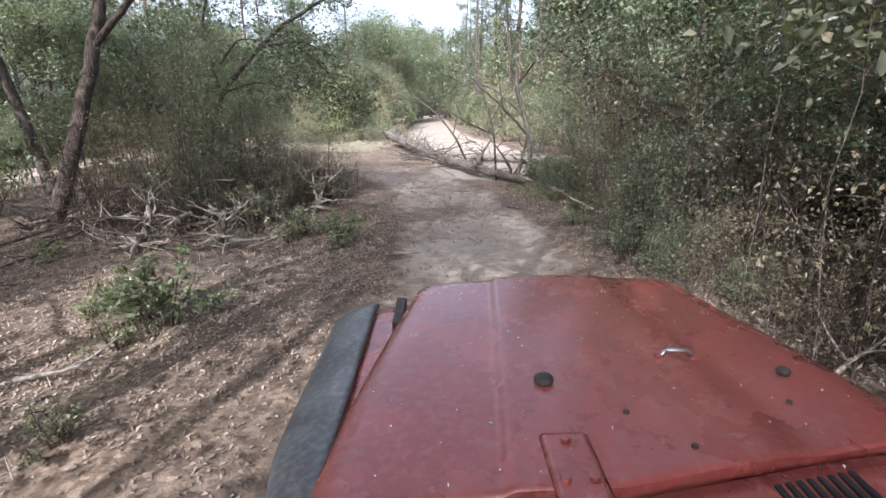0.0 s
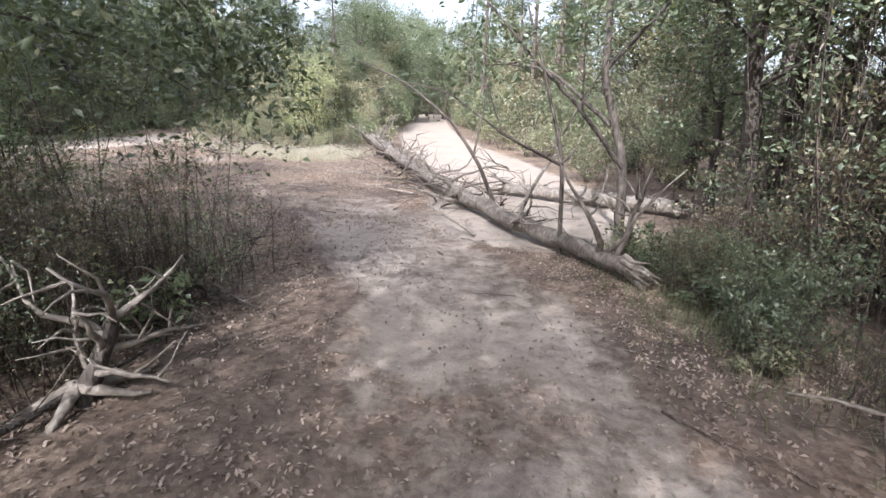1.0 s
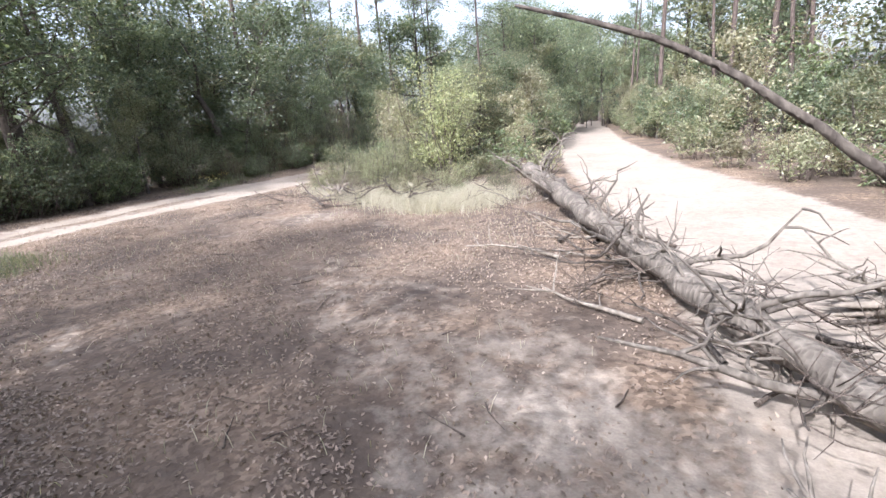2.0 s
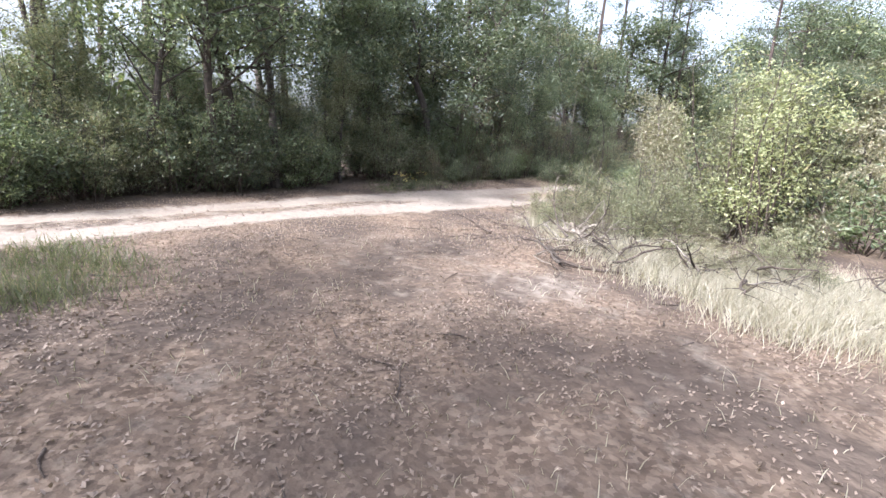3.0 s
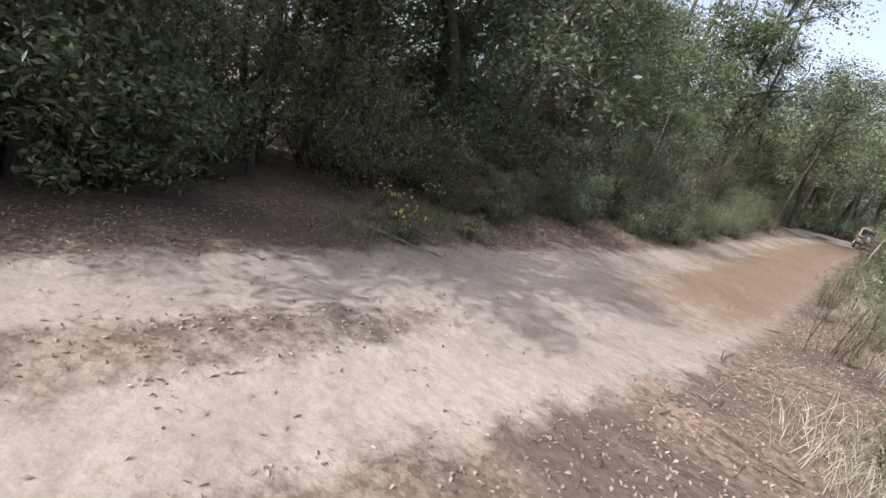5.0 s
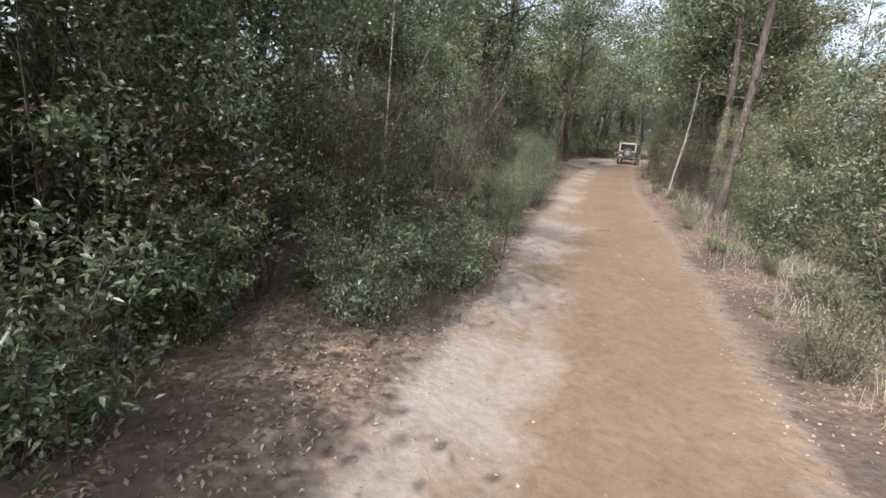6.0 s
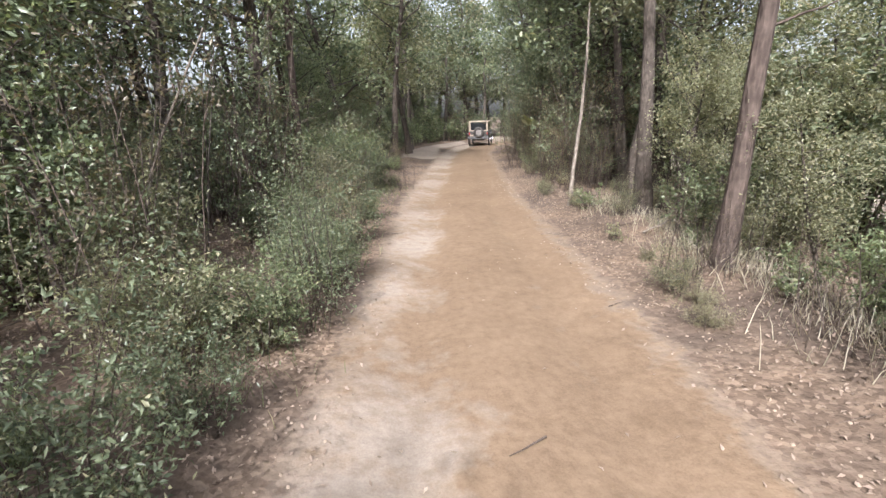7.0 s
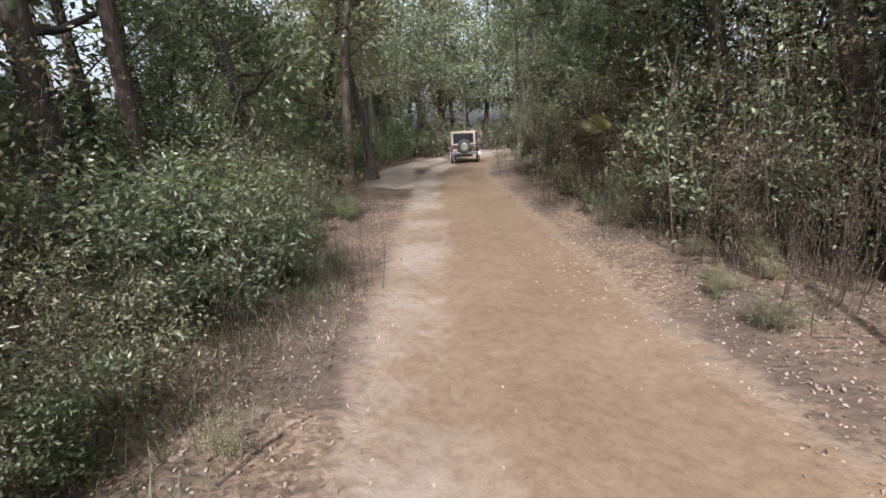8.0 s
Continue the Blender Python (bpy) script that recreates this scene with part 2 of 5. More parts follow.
class Tubes:
    """Collects tapered round branches into one mesh."""

    def __init__(self, sides=6):
        self.v, self.f, self.n, self.sides = [], [], 0, sides

    def add(self, pts, radii, rough=0.0):
        pts, s = np.asarray(pts, float), self.sides
        d = np.gradient(pts, axis=0)
        d /= np.linalg.norm(d, axis=1)[:, None] + 1e-9
        ref = np.array([0.0, 0.0, 1.0]) if abs(d[0, 2]) < 0.9 else np.array([1.0, 0.0, 0.0])
        a = np.linspace(0, 2 * math.pi, s, endpoint=False)
        for i, (p, r) in enumerate(zip(pts, radii)):
            u = np.cross(d[i], ref)
            u /= np.linalg.norm(u) + 1e-9
            w_ = np.cross(d[i], u)
            rr = r * (1 + rough * rng.uniform(-1, 1, s))
            self.v.append(p + (np.cos(a) * rr)[:, None] * u + (np.sin(a) * rr)[:, None] * w_)
        k = np.arange(s)
        for i in range(len(pts) - 1):
            o = self.n + i * s
            self.f.append(np.stack([o + k, o + (k + 1) % s, o + s + (k + 1) % s, o + s + k], 1))
        o = self.n + (len(pts) - 1) * s
        self.n += len(pts) * s
        if s >= 6:
            self.f.append(np.array([[o, o + 1, o + 2, o + 3], [o, o + 3, o + 4, o + 5]]))

    def mesh(self, name, material):
        return mesh_of(name, np.concatenate(self.v), np.concatenate(self.f), material, True)


def leaves(name, centres, length, width, material, droop=0.2, flat=0.5, axis=None):
    """One mesh of small folded leaves, each with a midrib."""
    n = len(centres)
    c = np.asarray(centres)
    d = rng.normal(size=(n, 3)) if axis is None else np.asarray(axis) + rng.normal(size=(n, 3)) * 0.35
    d[:, 2] = d[:, 2] * 0.7 - droop
    d /= np.linalg.norm(d, axis=1)[:, None]
    up = rng.normal(size=(n, 3)) * (1 - flat) + np.array([0, 0, 1.0]) * flat
    s = np.cross(d, up)
    s /= np.linalg.norm(s, axis=1)[:, None] + 1e-9
    nn = np.cross(s, d)
    ln = (length * rng.uniform(0.6, 1.3, n))[:, None]
    wd = (width * rng.uniform(0.7, 1.25, n))[:, None]
    base, tip = c - d * ln / 2, c + d * ln / 2 - nn * ln * 0.08
    a, b = c - d * ln * 0.08 + s * wd / 2 + nn * wd * 0.22, c - d * ln * 0.08 - s * wd / 2 + nn * wd * 0.22
    v = np.stack([base, a, tip, b], 1).reshape(-1, 3)
    o = np.arange(n) * 4
    f = np.concatenate([np.stack([o, o + 2, o + 1], 1), np.stack([o, o + 3, o + 2], 1)])
    return mesh_of(name, v, f, material)


def bent(start, direction, length, sag, steps=6, wob=0.08):
    d = np.asarray(direction, float)
    d /= np.linalg.norm(d)
    p, out = np.asarray(start, float), []
    for i in range(steps):
        out.append(p.copy())
        d = d + rng.normal(size=3) * wob + np.array([0, 0, sag / steps])
        d /= np.linalg.norm(d)
        p = p + d * length / (steps - 1)
    return np.array(out)


def away(az, el):
    return np.array([math.cos(az) * math.cos(el), math.sin(az) * math.cos(el), math.sin(el)])


def clumps(tips, per, spread):
    k = np.clip(rng.lognormal(-0.35, 0.85, len(tips)), 0.08, 3.2)
    t = np.repeat(np.asarray(tips), np.maximum(1, per * k).astype(int), 0)
    s = np.repeat(rng.uniform(0.6, 1.35, len(tips)), np.maximum(1, per * k).astype(int))
    return t + rng.normal(size=t.shape) * spread * s[:, None] * np.array([1, 1, 0.7])


def tree(name, height, r0, start, limbs, reach, per, leaf, leaf_mat, bark, lean=0.04, spread=0.34, twigs=4, el=(0.15, 0.8), sides=4):
    """A tree: tapered trunk, limbs, and a crown of single leaves round the twigs' ends."""
    root = new(name)
    trunk, branch, tips = Tubes(8), Tubes(sides), []
    tp = bent((0, 0, -0.1), (rng.normal() * lean, rng.normal() * lean, 1), height, 0.1, 10, 0.035 + lean * 0.6)
    tr = r0 * (1 - 0.86 * np.linspace(0, 1, 10) ** 1.2)
    tr[0] *= 1.5
    trunk.add(tp, tr, 0.06)
    for i in range(limbs):
        f = start + (1 - start) * (i + rng.uniform(0.1, 0.9)) / limbs
        k = f * 9
        p = tp[int(k)] + (tp[min(9, int(k) + 1)] - tp[int(k)]) * (k % 1)
        ln = reach * (1.05 - 0.6 * (f - start) / (1.001 - start)) * rng.uniform(0.65, 1.2)
        q = bent(p, away(i * 2.4 + rng.normal() * 0.5, rng.uniform(*el)), ln, 0.25, 6, 0.16)
        branch.add(q, r0 * 0.34 * (1 - f * 0.5) * np.linspace(1, 0.2, 6))
        tips += [q[5], q[4]]
        for j in range(twigs):
            s = q[rng.integers(2, 6)]
            w_ = bent(s, away(rng.uniform(0, 6.28), rng.uniform(-0.3, 0.9)), ln * rng.uniform(0.25, 0.55), 0.0, 4, 0.2)
            branch.add(w_, r0 * 0.10 * np.linspace(1, 0.3, 4))
            tips += [w_[3], w_[2]]
    tips.append(tp[-1])
    under(new("trunk", trunk.mesh("trunk", bark)), root)
    tagged(under(new("branchwork", branch.mesh("branchwork", bark)), root), kind="stuff")
    tagged(under(new("crown", leaves("crown", clumps(tips, per, spread), leaf, leaf * 0.48, leaf_mat)), root), kind="stuff")
    return root


def shrub(name, height, width, stems, per, leaf, leaf_mat, bark, spread=0.135, twigs=5, slim=0.42, upright=0.9, sides=4):
    root = new(name)
    branch, tips = Tubes(sides), []
    for i in range(stems):
        az = i * 2.4 + rng.normal() * 0.3
        out = rng.uniform(0.1, 1.0)
        h = height * rng.uniform(0.5, 1.1) * (1.1 - 0.5 * out) * (1.45 if i % 6 == 5 else 1.0)
        st = np.array([math.cos(az), math.sin(az), 0]) * rng.uniform(0, 0.22) * width
        to = np.array([math.cos(az) * width * 0.5 * out, math.sin(az) * width * 0.5 * out, h])
        q = bent(st + (0, 0, -0.05), to - st * 0.5, np.linalg.norm(to), 0.1 * upright, 6, 0.10)
        branch.add(q, np.linspace(0.016, 0.004, 6) * (0.6 + height * 0.25))
        tips += [q[5], q[4], q[3]]
        for j in range(twigs):
            s = q[rng.integers(1, 6)]
            t_ = bent(s, away(rng.uniform(0, 6.28), rng.uniform(0, 1.0)), height * rng.uniform(0.15, 0.34), 0.0, 3, 0.2)
            branch.add(t_, np.linspace(0.006, 0.002, 3))
            tips += [t_[2], t_[1]]
    tagged(under(new("branchwork", branch.mesh("branchwork", bark)), root), kind="stuff")
    tagged(under(new("foliage", leaves("foliage", clumps(tips, per, spread * height * 0.5), leaf, leaf * slim, leaf_mat, droop=-0.1)), root), kind="stuff")
    return root


def thicket(name, height, width, stems, per, leaf, leaf_mat, bark):
    """Close, thin, mostly bare stems with few leaves."""
    root = new(name)
    branch, tips = Tubes(3), []
    for i in range(stems):
        st = np.array([*(rng.normal(size=2) * width * 0.3), -0.05])
        h = height * rng.uniform(0.5, 1.15)
        q = bent(st, (rng.normal() * 0.14, rng.normal() * 0.14, 1), h, 0.0, 6, 0.08)
        branch.add(q, np.linspace(0.014, 0.004, 6) * rng.uniform(0.6, 1.6))
        tips += [q[5]]
        for j in range(6):
            s = q[rng.integers(1, 6)]
            t_ = bent(s, away(rng.uniform(0, 6.28), rng.uniform(0.1, 1.1)), h * rng.uniform(0.1, 0.3), 0.0, 4, 0.2)
            branch.add(t_, np.linspace(0.006, 0.002, 4))
            tips += [t_[3], t_[2]]
    tagged(under(new("stemwork", branch.mesh("stemwork", bark)), root), kind="stuff")
    tagged(under(new("foliage", leaves("foliage", clumps(tips, per, 0.16), leaf, leaf * 0.5, leaf_mat)), root), kind="stuff")
    return root


def pine(name, height, r0, bark, bare=0.5):
    """A tall pine: bare trunk with broken stubs below, needle tufts in the top."""
    root = new(name)
    trunk, branch, tips = Tubes(8), Tubes(3), []
    tp = bent((0, 0, -0.1), (rng.normal() * 0.02, rng.normal() * 0.02, 1), height, 0.1, 12, 0.018)
    tr = r0 * (1 - 0.75 * np.linspace(0, 1, 12))
    tr[0] *= 1.35
    trunk.add(tp, tr, 0.07)
    for i in range(26):
        f = 0.2 + 0.8 * (i + 0.5) / 26
        p = tp[min(11, int(f * 11))] + np.array([0, 0, (f * 11 % 1) * height / 11])
        dead = f < bare
        ln = rng.uniform(0.4, 1.1) if dead else rng.uniform(1.0, 2.3) * (1.25 - 0.6 * f)
        q = bent(p, away(i * 2.4, rng.uniform(-0.05, 0.45)), ln, 0.2, 5, 0.09)
        branch.add(q, np.linspace(0.024, 0.008, 5))
        if not dead:
            tips += [q[4], q[3], q[2]]
            for j in range(3):
                t_ = bent(q[rng.integers(2, 5)], away(rng.uniform(0, 6.28), 0.4), ln * 0.4, 0.1, 3, 0.1)
                branch.add(t_, np.linspace(0.009, 0.003, 3))
                tips += [t_[2], t_[1]]
    under(new("trunk", trunk.mesh("trunk", bark)), root)
    tagged(under(new("branchwork", branch.mesh("branchwork", bark)), root), kind="stuff")
    tagged(under(new("crown", leaves("crown", clumps(tips, 34, 0.17), 0.20, 0.022, NEEDLE, droop=-0.1)), root), kind="stuff")
    return root


def fallen(name, line, radii, bark, stubs, stub_len, label, splinter=True):
    """A fallen trunk with splintered ends; every broken branch is a part."""
    root = tagged(new(name), label, "log", kind="")
    tub = Tubes(12)
    pts, rad = [], []
    line = np.asarray(line, float)
    for i in range(40):
        k = i / 39 * (len(line) - 1)
        j = min(int(k), len(line) - 2)
        p = line[j] + (line[j + 1] - line[j]) * (k - j)
        pts.append(p + rng.normal(size=3) * 0.02)
        rad.append(np.interp(i / 39, np.linspace(0, 1, len(radii)), radii) * rng.uniform(0.92, 1.08))
    tub.add(pts, rad, 0.11)
    along = (line[-1] - line[0]) / np.linalg.norm(line[-1] - line[0])
    under(new("trunk", tub.mesh("trunk", bark)), root)
    if splinter:
        for end, sign, r in ((pts[0], -1, rad[0]), (pts[-1], 1, rad[-1])):
            br = Tubes(5)
            for i in range(16):
                o = rng.normal(size=3) * r * 0.45
                q = bent(end + o - along * sign * 0.08, along * sign + rng.normal(size=3) * 0.15, rng.uniform(0.2, 0.55), 0, 3, 0.05)
                br.add(q, np.linspace(0.05, 0.004, 3))
            tagged(under(new("splintered_end", br.mesh("splintered_end", DEAD)), root), "pale splintered end of the broken trunk", kind="stuff")
    for i in range(stubs):
        br = Tubes(6)
        p = pts[rng.integers(1, 39)]
        q = bent(p, away(rng.uniform(0, 6.28), rng.uniform(-0.1, 1.1)), stub_len * rng.uniform(0.3, 1.3), 0.1, 7, 0.2)
        q[:, 2] = np.maximum(q[:, 2], 0.03)
        thick = rng.uniform(0.5, 1.5)
        br.add(q, np.linspace(0.036, 0.008, 7) * thick, 0.1)
        for j in range(4):
            t_ = bent(q[rng.integers(2, 7)], away(rng.uniform(0, 6.28), rng.uniform(-0.3, 1)), stub_len * rng.uniform(0.2, 0.6), 0, 5, 0.25)
            t_[:, 2] = np.maximum(t_[:, 2], 0.02)
            br.add(t_, np.linspace(0.014, 0.003, 5) * thick)
        under(new("broken_branch", br.mesh("broken_branch", bark)), root)
    return root


# ---- ground ----
def build_ground():
    xs = np.unique(np.concatenate([np.linspace(-700, -40, 16), np.arange(-40, -19, 1.0), np.arange(-19, 6, 0.2), np.arange(6, 24, 1.0), np.linspace(24, 700, 16)]).round(3))
    ys = np.unique(np.concatenate([np.linspace(-600, -8, 16), np.arange(-8, -1, 1.0), np.arange(-1, 64, 0.22), np.arange(64, 110, 0.7), np.linspace(111, 800, 18)]).round(3))
    X, Y = np.meshgrid(xs, ys)
    x, y = X.ravel(), Y.ravel()
    v = np.stack([x, y, ground_height(x, y)], 1)
    nx = len(xs)
    i = (np.arange(len(ys) - 1)[:, None] * nx + np.arange(nx - 1)[None, :]).ravel()
    me = mesh_of("ground", v, np.stack([i, i + 1, i + nx + 1, i + nx], 1), ground_material(), True)
    s, t = sand_at(x, y)
    for key, val in (("sand", s), ("tan", t)):
        at = me.attributes.new(key, "FLOAT", "POINT")
        at.data.foreach_set("value", val.astype(np.float32))
    return tagged(new("ground", me), "pale sandy forest track among brown fallen leaves", "ground", kind="structure")


ground = build_ground()


def scatter(n, x0, x1, y0, y1, keep):
    x, y = rng.uniform(x0, x1, n), rng.uniform(y0, y1, n)
    s, _ = sand_at(x, y)
    k = rng.uniform(0, 1, n) < keep(s) * np.clip(0.75 + 0.9 * waves(x, y, 0.7, 31) + 0.5 * waves(x, y, 0.22, 32), 0.06, 1)
    x, y = x[k], y[k]
    return np.stack([x, y, ground_height(x, y) + 0.012], 1)


# fallen leaves lie thick beside the tracks and thin on the sand
litter = np.concatenate([
    scatter(105000, -9, 3.5, 0.5, 15, lambda s: np.where(s < 0.3, 1.0, np.where(s < 0.7, 0.26, 0.08))),
    scatter(120000, -17, 0, 12, 28, lambda s: np.where(s < 0.3, 0.8, np.where(s < 0.7, 0.25, 0.03))),
    scatter(95000, -18, -5, 28, 62, lambda s: np.where(s < 0.3, 0.9, np.where(s < 0.8, 0.22, 0.02)))])
tagged(new("leaf_litter", leaves("leaf_litter", litter, 0.044, 0.024, LITTER, droop=0.0, flat=0.8)), "dry brown fallen leaves scattered over the sandy ground", "leaves", kind="stuff")


def sticks(n, boxes):
    t = Tubes(4)
    for i in range(n):
        x0, x1, y0, y1 = boxes[i % len(boxes)]
        x, y = rng.uniform(x0, x1), rng.uniform(y0, y1)
        if sand_at(np.array([x]), np.array([y]))[0][0] > 0.6 and rng.uniform() < 0.85:
            continue
        q = bent((x, y, 0), away(rng.uniform(0, 6.28), 0), rng.uniform(0.12, 0.6), 0, 4, 0.18)
        q[:, 2] = ground_height(q[:, 0], q[:, 1]) + rng.uniform(0.005, 0.04)
        t.add(q, np.linspace(0.009, 0.003, 4) * rng.uniform(0.5, 1.4))
    return tagged(new("fallen_twigs", t.mesh("fallen_twigs", TWIG)), "thin broken twigs lying on the forest floor", "twigs", kind="stuff")


sticks(420, [(-6, 3, 1, 14), (-12, -1, 12, 25), (-12, -8, 24, 30), (-17, -6, 30, 58)])


def grass(name, spots, per, height, material, label, spread=0.35):
    p = np.repeat(np.asarray(spots, float), per, 0)
    p = p + rng.normal(size=p.shape) * spread
    n = len(p)
    h = height * rng.uniform(0.4, 1.2, n)
    b = np.stack([p[:, 0], p[:, 1], ground_height(p[:, 0], p[:, 1]) - 0.01], 1)
    a = rng.uniform(0, 6.28, n)
    side = np.stack([np.cos(a), np.sin(a), 0 * a], 1) * 0.0038
    lean = rng.normal(size=(n, 3)) * 0.35
    lean[:, 2] = 1
    mid = b + lean * (h * 0.55)[:, None]
    tip = mid + (lean * np.array([1.9, 1.9, 0.75])) * (h * 0.45)[:, None]
    v = np.stack([b - side, b + side, mid + side * 0.8, mid - side * 0.8, tip], 1).reshape(-1, 3)
    o = np.arange(n) * 5
    f = np.concatenate([np.stack([o, o + 1, o + 2], 1), np.stack([o, o + 2, o + 3], 1), np.stack([o + 3, o + 2, o + 4], 1)])
    return tagged(new(name, mesh_of(name, v, f, material)), label, "grass", kind="stuff")


def spots(n, x0, x1, y0, y1):
    return np.stack([rng.uniform(x0, x1, n), rng.uniform(y0, y1, n)], 1)


def strip(line, n, side, depth):
    """Places along a line, up to depth beside it."""
    line = np.asarray(line, float)
    seg = np.linalg.norm(np.diff(line, axis=0), axis=1)
    at = np.sort(rng.uniform(0, seg.sum(), n))
    out, cum = [], np.concatenate([[0], np.cumsum(seg)])
    for a in at:
        j = min(np.searchsorted(cum, a, "right") - 1, len(seg) - 1)
        d = (line[j + 1] - line[j]) / seg[j]
        out.append(line[j] + d * (a - cum[j]) + np.array([-d[1], d[0]]) * side * rng.uniform(0, depth))
    return np.array(out)


ISLAND_FRONT = [(-10.5, 28.4), (-9.5, 26.0), (-8.3, 24.9), (-6.8, 23.8), (-4.8, 23.2), (-2.8, 24.8)]
LEFT_LINE = [(-17.8, -8), (-17.3, 8), (-17.0, 18), (-16.9, 23), (-17.2, 29), (-16.7, 33.5), (-14.7, 37.5), (-14.2, 43), (-13.7, 50), (-12.9, 55), (-12.3, 60), (-11.9, 68), (-10, 80), (-4, 93)]
BEND_RIGHT = [(-9.7, 31), (-9.3, 36), (-8.8, 40.5), (-7.9, 45.4), (-7.4, 50), (-6.5, 56), (-4.2, 63), (-1.2, 70), (1.2, 80), (7, 88)]
RIGHT_LINE = [(2.9, -5), (2.7, 4), (2.8, 8), (3.2, 11), (4.6, 14), (5.6, 18), (5.4, 21), (3.9, 26), (2.9, 32), (2.2, 40), (1.8, 60), (2, 75)]

grass("dry_grass", np.concatenate([strip(ISLAND_FRONT, 220, 1, 2.0), strip(BEND_RIGHT[:5], 50, -1, 0.7), spots(26, -5.5, -3, 22.8, 24.5)]), 130, 0.36, STRAW, "pale dry grass in front of the bushes")
grass("green_grass", np.concatenate([spots(26, -13.4, -11.0, 17.2, 18.8), strip(LEFT_LINE[5:10], 70, -1, 0.9), spots(22, -17.3, -15.6, 27.5, 33), spots(16, 2.2, 3.4, 9.5, 12.5)]), 130, 0.22, GREEN_GRASS, "low green grass and weeds beside the sandy lane")
grass("straw_tufts", np.concatenate([spots(60, -12, -2, 13, 24), spots(20, -6, -2.5, 2, 6)]), 22, 0.13, STRAW, "sparse dry straw over the leafy clearing", 0.45)

